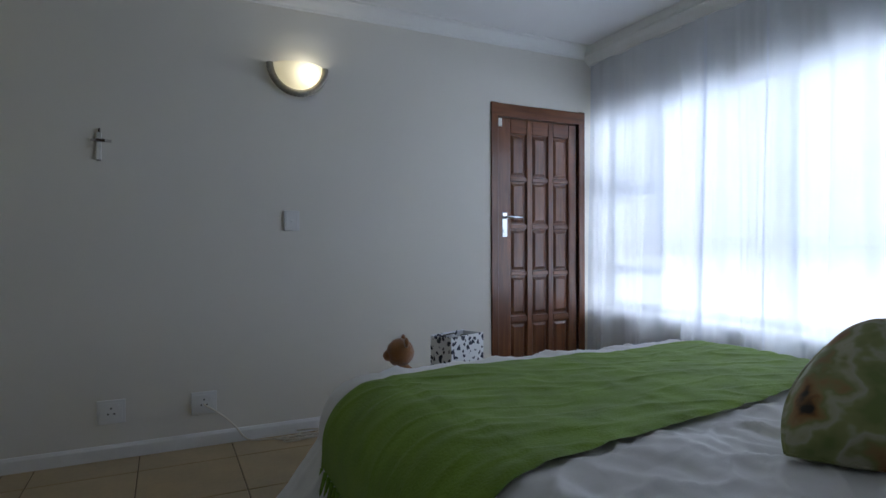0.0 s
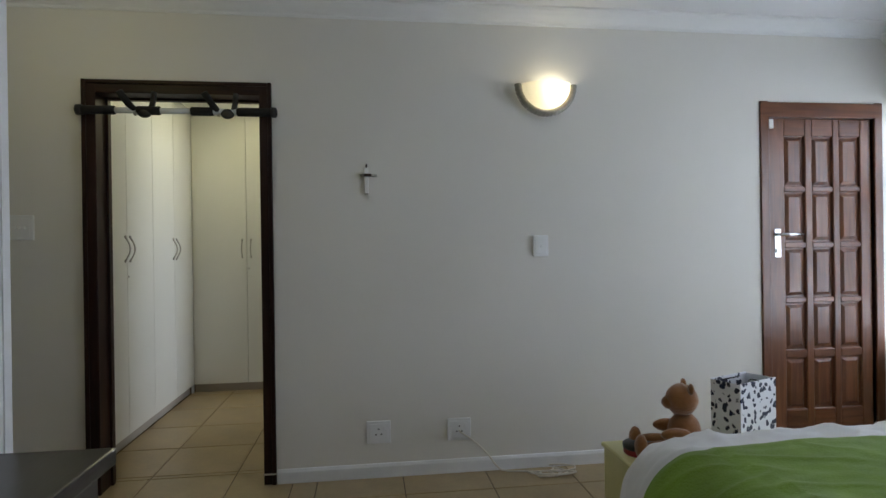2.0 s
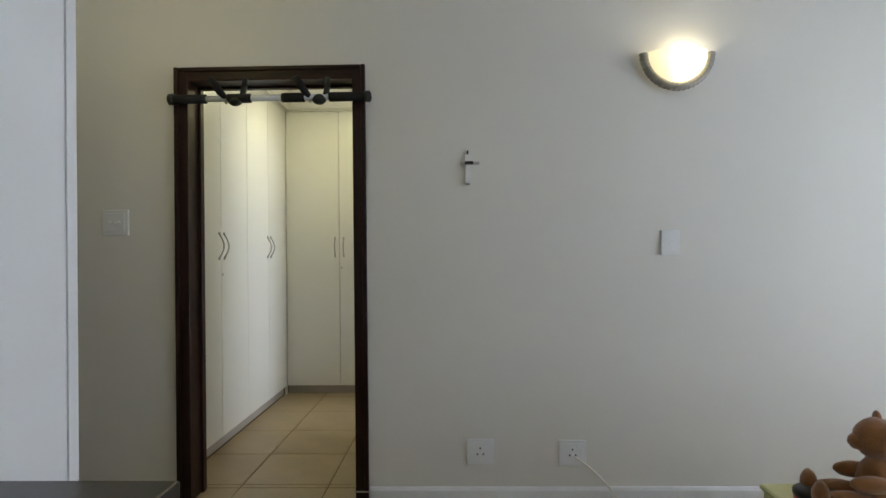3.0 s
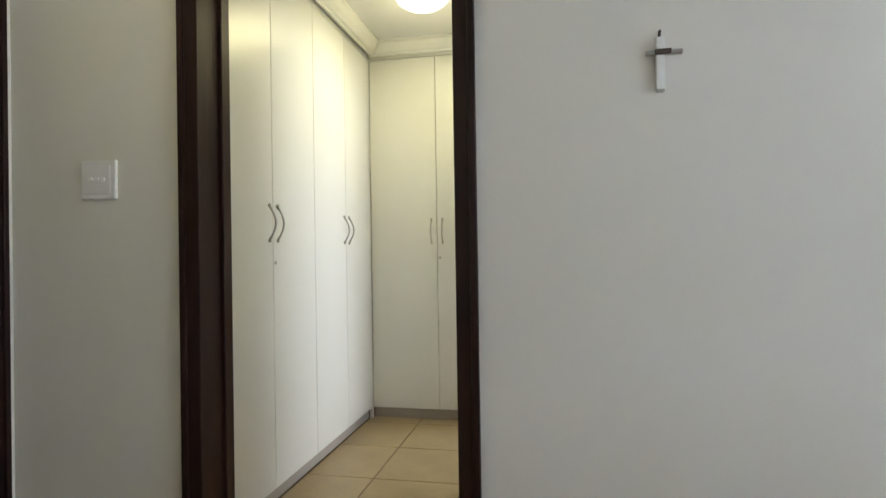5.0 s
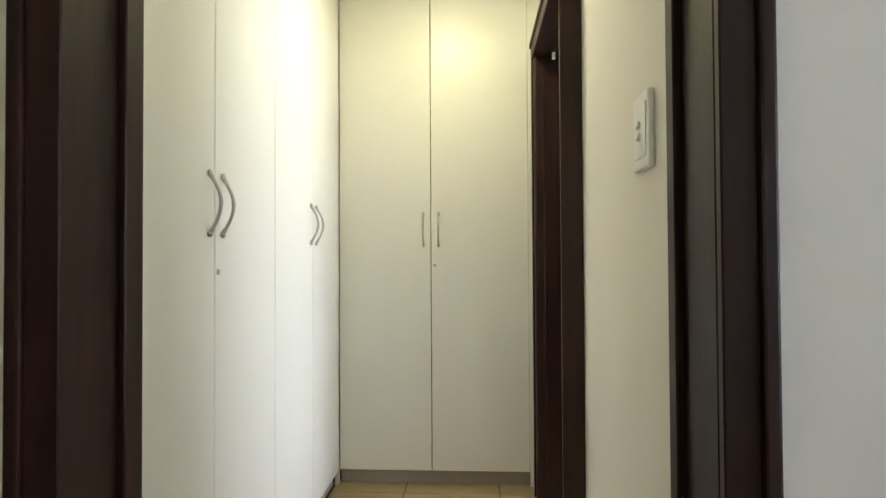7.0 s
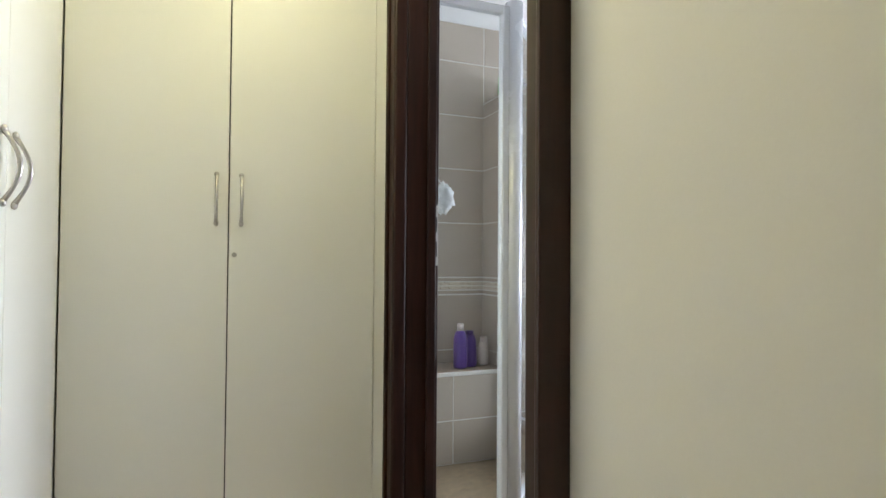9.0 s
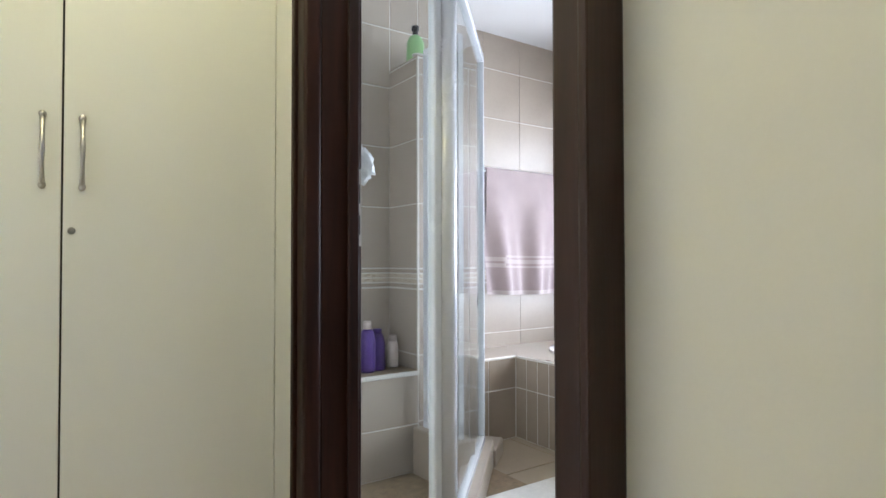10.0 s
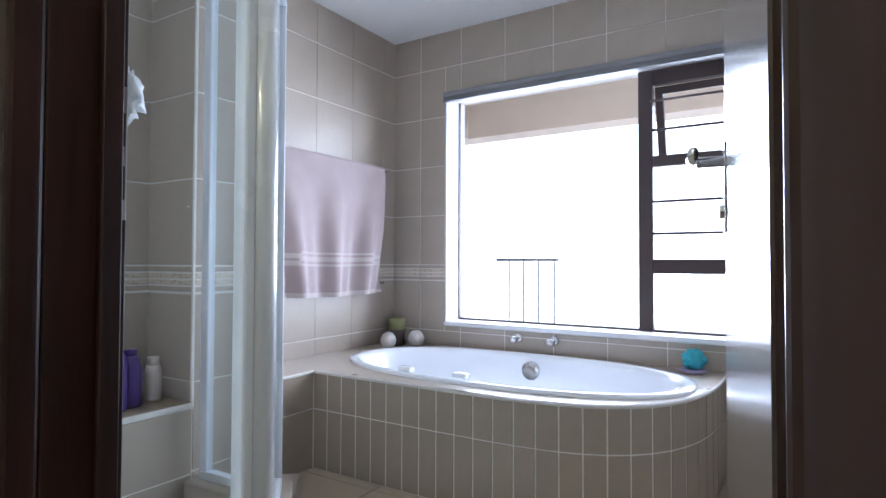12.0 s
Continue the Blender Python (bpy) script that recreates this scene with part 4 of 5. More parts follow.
for c, r in (((-0.01, 0, 0.262), (0.074, 0.070, 0.074)), ((-0.064, 0, 0.248), (0.038, 0.034, 0.032)), ((0.015, -0.058, 0.322), (0.013, 0.026, 0.026)),
             ((0.015, 0.058, 0.322), (0.013, 0.026, 0.026)), ((-0.055, -0.078, 0.118), (0.070, 0.027, 0.031)), ((-0.055, 0.078, 0.118), (0.070, 0.027, 0.031)),
             ((-0.115, -0.056, 0.042), (0.105, 0.036, 0.040)), ((-0.115, 0.056, 0.042), (0.105, 0.036, 0.040)), ((-0.21, -0.062, 0.056), (0.030, 0.038, 0.055)),
             ((-0.21, 0.062, 0.056), (0.030, 0.038, 0.055))):
    merge(bm, ball(c, r, 18, 12, 0.06, 6))
bear = tagged(link("teddy_bear", bm, M_BEAR, smooth=True), "brown plush teddy bear sitting on the chest", "soft toy")
bear.matrix_world = pose(1.77, -0.88, CZ, 0, 0, -14) @ Matrix.Scale(0.88, 4)
bag = thing("gift_bag", "white paper gift bag with dark blue spots", "gift bag", at=(2.13, -0.745, CZ), turn=22)
BH_ = 0.275
for a, b in (((-0.127, -0.07, 0), (0.127, -0.067, BH_)), ((-0.127, 0.067, 0), (0.127, 0.07, BH_)), ((-0.127, -0.067, 0), (-0.124, 0.067, BH_ - 0.004)),
             ((0.124, -0.067, 0), (0.127, 0.067, BH_ - 0.004))):
    part("side", box(a, b), M_BAG, bag)
part("bottom", box((-0.124, -0.067, 0), (0.124, 0.067, 0.003)), M_BAG, bag)
for y in (-0.064, 0.064):
    part("cord_handle", tube([(-0.05 + 0.1 * k / 8, y * (1 - 0.5 * math.sin(math.pi * k / 8)), BH_ - 0.015 + 0.012 * math.sin(math.pi * k / 8)) for k in range(9)], 0.003, 6), M_BLACK, bag)

# ---- dark dresser against the pier ----
dk = thing("dresser", "dark espresso wooden dresser against the white pier", "dresser")
part("top", box((-0.468, -2.75, 0.728), (-0.10, -1.665, 0.768), 0.006, 2), M_DESK, dk)
part("body", boxes(((-0.462, -2.72, 0.06), (-0.135, -1.70, 0.728))), M_DESK, dk)
for k in range(3):
    z0 = 0.09 + k * 0.215
    for y0, y1 in ((-2.70, -2.22), (-2.20, -1.72)):
        d = part("drawer", box((-0.135, y0, z0), (-0.117, y1, z0 + 0.20), 0.004), M_DESK, dk)
        part("pull", box((-0.117, (y0 + y1) / 2 - 0.05, z0 + 0.09), (-0.104, (y0 + y1) / 2 + 0.05, z0 + 0.105), 0.003), M_STEEL, d)
for x in (-0.45, -0.17):
    for y in (-2.70, -1.74):
        part("foot", box((x, y, 0), (x + 0.04, y + 0.04, 0.06)), M_DESK, dk)


# ---- bathroom: bath platform ----
PX, PZ = 1.605, 0.46
platform = thing("bath_platform", "tiled bath surround with a rounded end", "bath surround", kind="structure")


def front_line():
    """The platform's front from the low ledge, along the bath and round its end to the window wall."""
    pts = [(PX, 3.06 - 0.05 * k) for k in range(int((3.06 - 2.30) / 0.05) + 1)]
    y0 = pts[-1][1]
    for k in range(1, 65):
        a = k / 64 * math.pi / 2
        pts.append((BX - (BX - PX) * math.cos(a) ** 0.60, y0 - (y0 - 1.385) * math.sin(a) ** 0.60))
    return pts


FL = front_line()
outline = FL + [(BX, BY), (PX, BY)]
TC, TA, TB, TN = (2.125, 2.315), 0.425, 0.85, 2.35


def oval(a, k=1.0, grow=0.0):
    c, s = math.cos(a), math.sin(a)
    return (TC[0] + (TA * k + grow) * math.copysign(abs(c) ** (2 / TN), c), TC[1] + (TB * k + grow) * math.copysign(abs(s) ** (2 / TN), s))


def reach(p):
    """Where the ray from the tub's middle through p leaves the platform's outline."""
    d = (p[0] - TC[0], p[1] - TC[1])
    best = None
    for q, r in zip(outline, outline[1:] + outline[:1]):
        e = (r[0] - q[0], r[1] - q[1])
        det = d[0] * -e[1] + d[1] * e[0]
        if abs(det) < 1e-9:
            continue
        w = (q[0] - TC[0], q[1] - TC[1])
        t, s = (w[0] * -e[1] + w[1] * e[0]) / det, (d[0] * w[1] - d[1] * w[0]) / det
        if t > 0 and -1e-6 <= s <= 1 + 1e-6 and (best is None or t < best):
            best = t
    best = best or 1.0
    return (TC[0] + d[0] * best, TC[1] + d[1] * best)


NA = 120
bm = bmesh.new()
inn = [oval(2 * math.pi * k / NA, 0.96) for k in range(NA)]
out_ = [reach(p) for p in inn]
vi = [bm.verts.new((*p, PZ)) for p in inn]
vo = [bm.verts.new((*p, PZ)) for p in out_]
vd = [bm.verts.new((*p, 0.0)) for p in out_]
vw = [bm.verts.new((*p, 0.05)) for p in inn]
for k in range(NA):
    j = (k + 1) % NA
    bm.faces.new((vi[k], vi[j], vo[j], vo[k]))
    bm.faces.new((vo[k], vo[j], vd[j], vd[k]))
    bm.faces.new((vi[j], vi[k], vw[k], vw[j]))
bmesh.ops.recalc_face_normals(bm, faces=bm.faces)
part("core", bm, M_WGROUT, platform)
part("ledge_core", box((1.20, 3.06, 0), (PX, BY, PZ)), M_WGROUT, platform)

# tiles along the platform's front
length, walkpts = 0.0, [(0.0, FL[0])]
for a, b in zip(FL, FL[1:]):
    length += math.hypot(b[0] - a[0], b[1] - a[1])
    walkpts.append((length, b))


def along(d):
    for (d0, p), (d1, q) in zip(walkpts, walkpts[1:]):
        if d <= d1:
            k = (d - d0) / (d1 - d0)
            return (p[0] + (q[0] - p[0]) * k, p[1] + (q[1] - p[1]) * k)
    return walkpts[-1][1]


def tile_mesh(w, h, t=0.003, bevel=0.0012):
    """A tile standing on its lower left corner: x across, z up, its face towards -y."""
    bm = box((0, -t, 0), (w, 0, h), bevel)
    me = bpy.data.meshes.new("tile")
    bm.to_mesh(me)
    bm.free()
    return me


tile_cache = {}


def tile(parent, w, h, m, mat, name="tile", t=0.003):
    key = (round(w, 4), round(h, 4), mat.name, t)
    if key not in tile_cache:
        tile_cache[key] = tile_mesh(w, h, t)
        tile_cache[key].materials.append(mat)
    ob = new(name, tile_cache[key])
    ob.parent = parent
    ob.matrix_local = m
    return ob


TW = 0.0868
n = int(length / TW)
for k in range(n):
    p, q = along(k * TW + 0.003), along((k + 1) * TW - 0.003)
    ang = math.degrees(math.atan2(q[1] - p[1], q[0] - p[0]))
    w = math.hypot(q[0] - p[0], q[1] - p[1])
    for z0, z1 in ((0.003, 0.279), (0.284, PZ - 0.012)):
        tile(platform, round(w, 3), z1 - z0, pose(p[0], p[1], z0, 0, 0, ang), M_BTILE)
for x0, x1 in ((1.205, 1.40), (1.404, 1.596)):
    for z0, z1 in ((0.003, 0.279), (0.284, PZ - 0.012)):
        tile(platform, x1 - x0, z1 - z0, pose(x0, 3.06, z0), M_BTILE)
# the rounded top course: narrow tiles laid flat round the rim
bm = bmesh.new()
gap = 0.004
for k in range(0, NA):
    a0, a1 = 2 * math.pi * k / NA, 2 * math.pi * (k + 1) / NA
    pin = [oval(a0, 0.99), oval(a1, 0.99)]
    po = [reach(p) for p in pin]
    quad = [Vector((*pin[0], PZ)), Vector((*pin[1], PZ)), Vector((*po[1], PZ)), Vector((*po[0], PZ))]
    c = sum(quad, Vector()) / 4
    joint = 0.965 if k % 2 == 0 else 1.0
    top = [bm.verts.new(c + (v - c) * joint + Vector((0, 0, 0.004))) for v in quad]
    bm.faces.new(top)
bmesh.ops.recalc_face_normals(bm, faces=bm.faces)
part("top_tiles", bm, M_TILE, platform)
edge = [(p[0], p[1], PZ - 0.004) for p in FL[:-1]]
part("edge_trim", tube(edge, 0.006, 8), M_WGROUT, platform, "pale edge trim", smooth=True)
part("ledge_tiles", box((1.20, 3.058, PZ), (PX + 0.02, BY - 0.008, PZ + 0.0035)), M_TILE, platform)
part("ledge_trim", tube([(1.2, 3.058, PZ - 0.003), (PX, 3.058, PZ - 0.003)], 0.006, 8), M_WGROUT, platform)

# the bathtub
tub = thing("bathtub", "white oval acrylic bathtub set into the tiled surround", "bathtub")
rings = [(1.02, 0.463), (1.02, 0.474), (1.01, 0.480), (0.985, 0.482), (0.955, 0.478), (0.93, 0.458), (0.90, 0.38), (0.86, 0.26), (0.80, 0.14), (0.68, 0.085),
         (0.40, 0.075), (0.02, 0.072)]
bm = bmesh.new()
rv = [[bm.verts.new((*oval(2 * math.pi * k / 96, s), z)) for k in range(96)] for s, z in rings]
for a, b in zip(rv, rv[1:]):
    for k in range(96):
        bm.faces.new((a[k], a[(k + 1) % 96], b[(k + 1) % 96], b[k]))
bm.faces.new(rv[-1])
bmesh.ops.recalc_face_normals(bm, faces=bm.faces)
part("shell", bm, M_TUB, tub, smooth=True)
part("overflow", tube([(2.515, 2.335, 0.395), (2.493, 2.335, 0.392)], 0.050, 24), M_CHROME, tub, "round chrome overflow knob", smooth=True)
part("overflow_cap", tube([(2.493, 2.335, 0.388), (2.473, 2.335, 0.382)], 0.034, 24), M_STEEL, tub, smooth=True)
for y in (2.62, 2.33):
    part("grip", box((1.725, y - 0.035, 0.480), (1.765, y + 0.035, 0.505), 0.009, 2), M_TUB, tub, "white grip on the rim")


def tap(y):
    t = thing("bath_tap", "round chrome bath tap on the tiled wall", "tap", "bath taps", at=(BX - 0.007, y, 0.545))
    part("rose", tube([(0, 0, 0), (-0.008, 0, 0), (-0.014, 0, 0)], [0.030, 0.028, 0.014], 20), M_CHROME, t, smooth=True)
    part("stem", tube([(-0.012, 0, 0), (-0.05, 0, 0)], 0.010, 12), M_CHROME, t, smooth=True)
    part("knob", lathe([(0.012, -0.02), (0.024, -0.014), (0.027, 0), (0.024, 0.014), (0.012, 0.02)], 8, (-0.055, 0, 0)), M_CHROME, t, smooth=True)
    return t


tap(2.47)
tap(2.25)

# ---- bathroom window ----
bw = thing("window_2", "large dark framed bathroom window with an opening sash", "window", kind="structure")
GX = BX + 0.13
MY = (1.75, 1.825)
Y0, Y1, Z0, Z1 = BATHWIN
part("window_sill", box((BX - 0.02, Y0, Z0 - 0.02), (BX + 0.135, Y1, Z0 + 0.008), 0.005), M_SKIRT, bw, "white sill")
part("reveal", boxes(((BX - 0.004, Y1 - 0.012, Z0 + 0.008), (BX + 0.135, Y1 - 0.001, Z1)), ((BX - 0.004, Y0, Z1 - 0.012), (BX + 0.135, Y1 - 0.012, Z1 - 0.001))), M_SKIRT, bw, "white painted reveal")
part("mullion", box((GX, MY[0], Z0 + 0.008), (GX + 0.05, MY[1], Z1 - 0.012), 0.004), M_FRAME_D, bw)
part("frame_edge", boxes(((GX + 0.01, Y1 - 0.02, Z0 + 0.008), (GX + 0.03, Y1 - 0.012, Z1 - 0.012)), ((GX + 0.01, MY[1], Z0 + 0.008), (GX + 0.03, Y1 - 0.02, Z0 + 0.02))), M_FRAME_D, bw)
for z0, z1 in ((Z0 + 0.008, Z0 + 0.02), (0.925, 1.0), (1.49, 1.55), (1.93, Z1 - 0.012)):
    part("frame_rail", box((GX, Y0, z0), (GX + 0.05, MY[0], z1), 0.004), M_FRAME_D, bw)
part("frame_post", box((GX, Y0, Z0 + 0.02), (GX + 0.05, Y0 + 0.05, Z1 - 0.012), 0.004), M_FRAME_D, bw)
p = part("pane", box((GX + 0.018, MY[1], Z0 + 0.02), (GX + 0.022, Y1 - 0.02, Z1 - 0.012)), M_GLASS, bw)
p.visible_shadow = False
for z0, z1 in ((0.63, 0.925), (1.0, 1.49)):
    p = part("pane", box((GX + 0.018, Y0 + 0.05, z0), (GX + 0.022, MY[0], z1)), M_GLASS, bw)
    p.visible_shadow = False
for z in (1.135, 1.304, 1.684, 1.84):
    part("burglar_bar", tube([(GX - 0.012, Y0, z), (GX - 0.012, MY[0] + 0.01, z)], 0.007, 8), M_FRAME_D, bw, smooth=True)
sash = part("sash", boxes(((0, -0.68, -0.42), (0.035, -0.64, 0)), ((0, -0.04, -0.42), (0.035, 0, 0)), ((0, -0.64, -0.42), (0.035, -0.04, -0.37)),
                          ((0, -0.64, -0.04), (0.035, -0.04, 0))), M_FRAME_D, bw, "top-hung sash standing open")
sash.matrix_local = pose(GX + 0.055, MY[0], 1.93, 0, -14, 0)
sp = part("pane", box((0.015, -0.64, -0.37), (0.019, -0.04, -0.04)), M_GLASS, sash)
sp.visible_shadow = False
bl = thing("roller_blind", "grey blind head drawn up along the window top", "blind")
part("headrail", box((BX - 0.035, Y0, Z1 - 0.018), (BX - 0.004, Y1, Z1 + 0.016), 0.004), M_BLIND, bl)
for k in range(4):
    part("stacked_slat", box((BX - 0.04 - 0.001 * k, Y0, Z1 - 0.025 - 0.007 * k), (BX - 0.006, Y1 - 0.004, Z1 - 0.020 - 0.007 * k), 0.001), M_BLIND, bl)

# ---- outside the bathroom window ----
out = structure("ground_outside", box((BX + 0.24, -8, -0.5), (30, 14, -0.35)), M_PAVE, "pale paved yard in bright light", "ground")
structure("exterior_beam", boxes(((4.25, 0.4, 2.14), (4.5, 3.73, 2.45)), ((2.9, 0.4, 2.45), (4.7, 4.0, 2.6)), ((2.9, 3.73, 2.14), (4.5, 3.95, 2.45))), M_BEAM, "beige plastered beam of the porch", "beam")
structure("backdrop_sky", boxes(((9.0, -9, -0.35), (9.05, 14, 9.0))), M_SKY, "bright hazy sky beyond the yard", "backdrop")
rail = thing("balustrade", "grey steel balustrade outside the window", "railing")
part("handrail", tube([(4.4, 3.505, 1.008), (4.4, 2.90, 1.008)], 0.014, 8), M_RAIL, rail, smooth=True)
for k in range(4):
    part("baluster", tube([(4.4, 3.377 - k * 0.146, -0.35), (4.4, 3.377 - k * 0.146, 1.008)], 0.009, 6), M_RAIL, rail)

# ---- towel and its rail ----
tr = thing("towel_rail", "chrome towel rail on the tiled wall", "towel rail")
part("bar", tube([(1.50, BY - 0.075, 1.545), (2.44, BY - 0.075, 1.545)], 0.009, 10), M_CHROME, tr, smooth=True)
for x in (1.51, 2.43):
    part("bracket", tube([(x, BY, 1.545), (x, BY - 0.075, 1.545)], [0.02, 0.011], 10), M_CHROME, tr, smooth=True)


def towel_pt(u, v, front=True):
    x = 1.555 + 0.85 * u
    z = 1.555 - v * (0.755 if front else 0.60) - 0.012 * math.sin(u * 3.1) * v
    fan = (u - 0.45) * (0.62 + 0.38 * v)
    fold = (0.026 * math.sin(fan * 21 + 0.6) + 0.012 * math.sin(fan * 43 + 1.0) * v) * min(1, v * 1.6)
    y = BY - 0.087 - 0.012 * (1 if front else -1.4) - (abs(fold) if not front else fold) * (1 if front else -0.3)
    x += (0.5 - u) * 0.02 * v
    return (x, y, z)


towel = thing("bath_towel", "mauve bath towel with pale woven stripes hung over the rail", "towel")
bm = sheet(towel_pt, 90, 60)
stripes = (0.705, 0.730, 0.755, 0.780)
for f in bm.faces:
    c = f.calc_center_median()
    v = (1.555 - c.z) / 0.755
    if any(abs(v - s) < 0.0085 for s in stripes) or v > 0.978:
        f.material_index = 1
part("front_fall", bm, [M_TOWEL, M_STRIPE], towel, smooth=True)
part("back_fall", sheet(lambda u, v: towel_pt(u, v, False), 40, 16), M_TOWEL, towel, smooth=True)
part("fold", sheet(lambda u, v: (1.555 + 0.85 * u, BY - 0.085 + 0.016 * math.cos(math.pi * (1 - v)), 1.553 + 0.014 * math.sin(math.pi * v)), 40, 8), M_TOWEL, towel, smooth=True)
part("maker_tag", box((2.325, BY - 0.128, 0.850), (2.365, BY - 0.124, 0.863)), M_POTD, towel)
hook = tagged(link("robe_hook", boxes(((1.545, BY - 0.03, 0.725), (1.575, BY - 0.007, 0.780)), bevel=0.004), M_BLACK), "small black wall hook under the towel", "hook")

# ---- shower ----
pillar = structure("shower_pillar", box((0.85, 2.90, 0), (1.20, 3.18, 1.98)), M_WGROUT, "tiled boxed-in pillar in the shower", "pillar")
bench = structure("shower_bench", box((0.08, 2.90, 0), (0.85, 3.18, 0.475)), M_WGROUT, "tiled shower bench in the alcove", "bench")
base = structure("shower_floor", box((0.08, 2.0, 0), (1.16, 2.90, 0.012)), M_PEBBLE, "brown pebble mosaic shower floor", "floor")
P1, P2 = (0.42, 2.04), (1.14, 2.785)
sh = thing("shower_enclosure", "clear glass shower enclosure with satin aluminium posts", "shower", kind="structure")


def run(p, q, z0=0.13, z1=2.0, name="glass_panel", frame=0.022):
    d = math.hypot(q[0] - p[0], q[1] - p[1])
    ang = math.degrees(math.atan2(q[1] - p[1], q[0] - p[0]))
    m = pose(p[0], p[1], 0, 0, 0, ang)
    k = part("kerb", box((-0.03, -0.055, 0), (d + 0.03, 0.055, z0), 0.006), M_TILE, sh, "tiled shower kerb")
    k.matrix_local = m
    f = part("panel_frame", boxes(((0, -0.016, z0), (d, 0.016, z0 + 0.03)), ((0, -0.016, z1 - 0.03), (d, 0.016, z1)), ((0, -0.016, z0 + 0.03), (frame, 0.016, z1 - 0.03)),
                                  ((d - frame, -0.016, z0 + 0.03), (d, 0.016, z1 - 0.03)), bevel=0.003), M_ALU, sh, "satin aluminium frame")
    f.matrix_local = m
    g = part(name, box((frame, -0.003, z0 + 0.03), (d - frame, 0.003, z1 - 0.03)), M_SHGLASS, sh, "clear safety glass")
    g.matrix_local = m
    g.visible_shadow = False


run((0.085, 2.04), (P1[0] - 0.03, 2.04))
run((P1[0] + 0.025, P1[1] + 0.026), P2, name="glass_door")
run((0.885, 2.60), (0.868, 2.862), z0=0.225, frame=0.036)
for p in (P1, P2):
    bm = tube([(p[0], p[1], 0.02), (p[0], p[1], 2.02)], 0.033 if p == P1 else 0.013, 20)
    part("post", bm, M_ALU, sh, "rounded satin aluminium post", smooth=True)
part("post_channel", box((P1[0] - 0.055, P1[1] - 0.02, 0.13), (P1[0] - 0.028, P1[1] + 0.02, 2.0), 0.004), M_ALU, sh)
kb = part("kerb", box((0, -0.05, 0), (0.22, 0.05, 0.085), 0.006), M_TILE, sh)
kb.matrix_local = pose(P2[0] + 0.02, P2[1], 0, 0, 0, 40)
head = thing("shower_head", "chrome shower head on a bent arm", "shower head", at=(0.08, 2.55, 1.96))
part("arm", tube([(0, 0, 0), (0.05, 0, 0.02), (0.12, 0, 0.015), (0.17, 0, -0.03)], 0.010, 10), M_CHROME, head, smooth=True)
part("head", tube([(0.165, 0, -0.025), (0.19, 0, -0.05), (0.205, 0, -0.065)], [0.012, 0.035, 0.04], 18), M_CHROME, head, smooth=True)
part("wall_flange", tube([(0, 0, 0), (0.01, 0, 0.003)], 0.025, 16), M_CHROME, head, smooth=True)
puff = tagged(link("bath_puff", ball((0.19, 2.16, 1.29), (0.035, 0.035, 0.055), 24, 16, 0.5, 6), M_PUFFW, smooth=True), "white mesh bath puff hanging in the shower", "bath puff")
merge_bm = tube([(0.19, 2.16, 1.33), (0.12, 2.16, 1.42), (0.082, 2.16, 1.44)], 0.003, 6)
part("loop", merge_bm, M_PUFFW, puff)


def bottle(name, label, at, profile, mat, cap, capmat):
    t = thing(name, label, "bottle", at=at)
    part("body", lathe(profile, 20), mat, t, smooth=True)
    part("cap", lathe(cap, 16), capmat, t, smooth=True)
    return t


bottle("shampoo_bottle", "tall purple shampoo bottle with a pale cap on the bench", (0.628, 2.99, 0.4865), [(0.034, 0), (0.038, 0.01), (0.038, 0.15), (0.03, 0.185), (0.016, 0.20)], M_PURPLE,
       [(0.018, 0.198), (0.018, 0.232), (0.015, 0.236)], M_CREAMP)
bottle("shampoo_bottle", "purple shampoo bottle without a label on the bench", (0.695, 3.02, 0.4865), [(0.036, 0), (0.04, 0.01), (0.038, 0.13), (0.028, 0.165), (0.015, 0.175)], M_PURPLE,
       [(0.022, 0.173), (0.022, 0.19), (0.02, 0.192)], M_PURPLE)
bottle("lotion_bottle", "cream plastic lotion bottle on the bench", (0.79, 3.04, 0.4865), [(0.024, 0), (0.028, 0.008), (0.028, 0.10), (0.022, 0.125)], M_CREAMP,
       [(0.02, 0.124), (0.02, 0.15), (0.018, 0.153)], M_CREAMP)
bottle("pump_bottle", "green pump bottle with a black pump on the pillar", (0.915, 3.03, 1.987), [(0.042, 0), (0.046, 0.01), (0.044, 0.11), (0.03, 0.14), (0.016, 0.15)], M_GREENP,
       [(0.014, 0.15), (0.014, 0.17), (0.02, 0.175), (0.02, 0.195), (0.008, 0.2)], M_BLACK)
tagged(link("soap_bar", ball((0.875, 2.93, 1.995), (0.04, 0.025, 0.012), 14, 8), M_SHELL, smooth=True), "small white soap at the pillar edge", "soap")

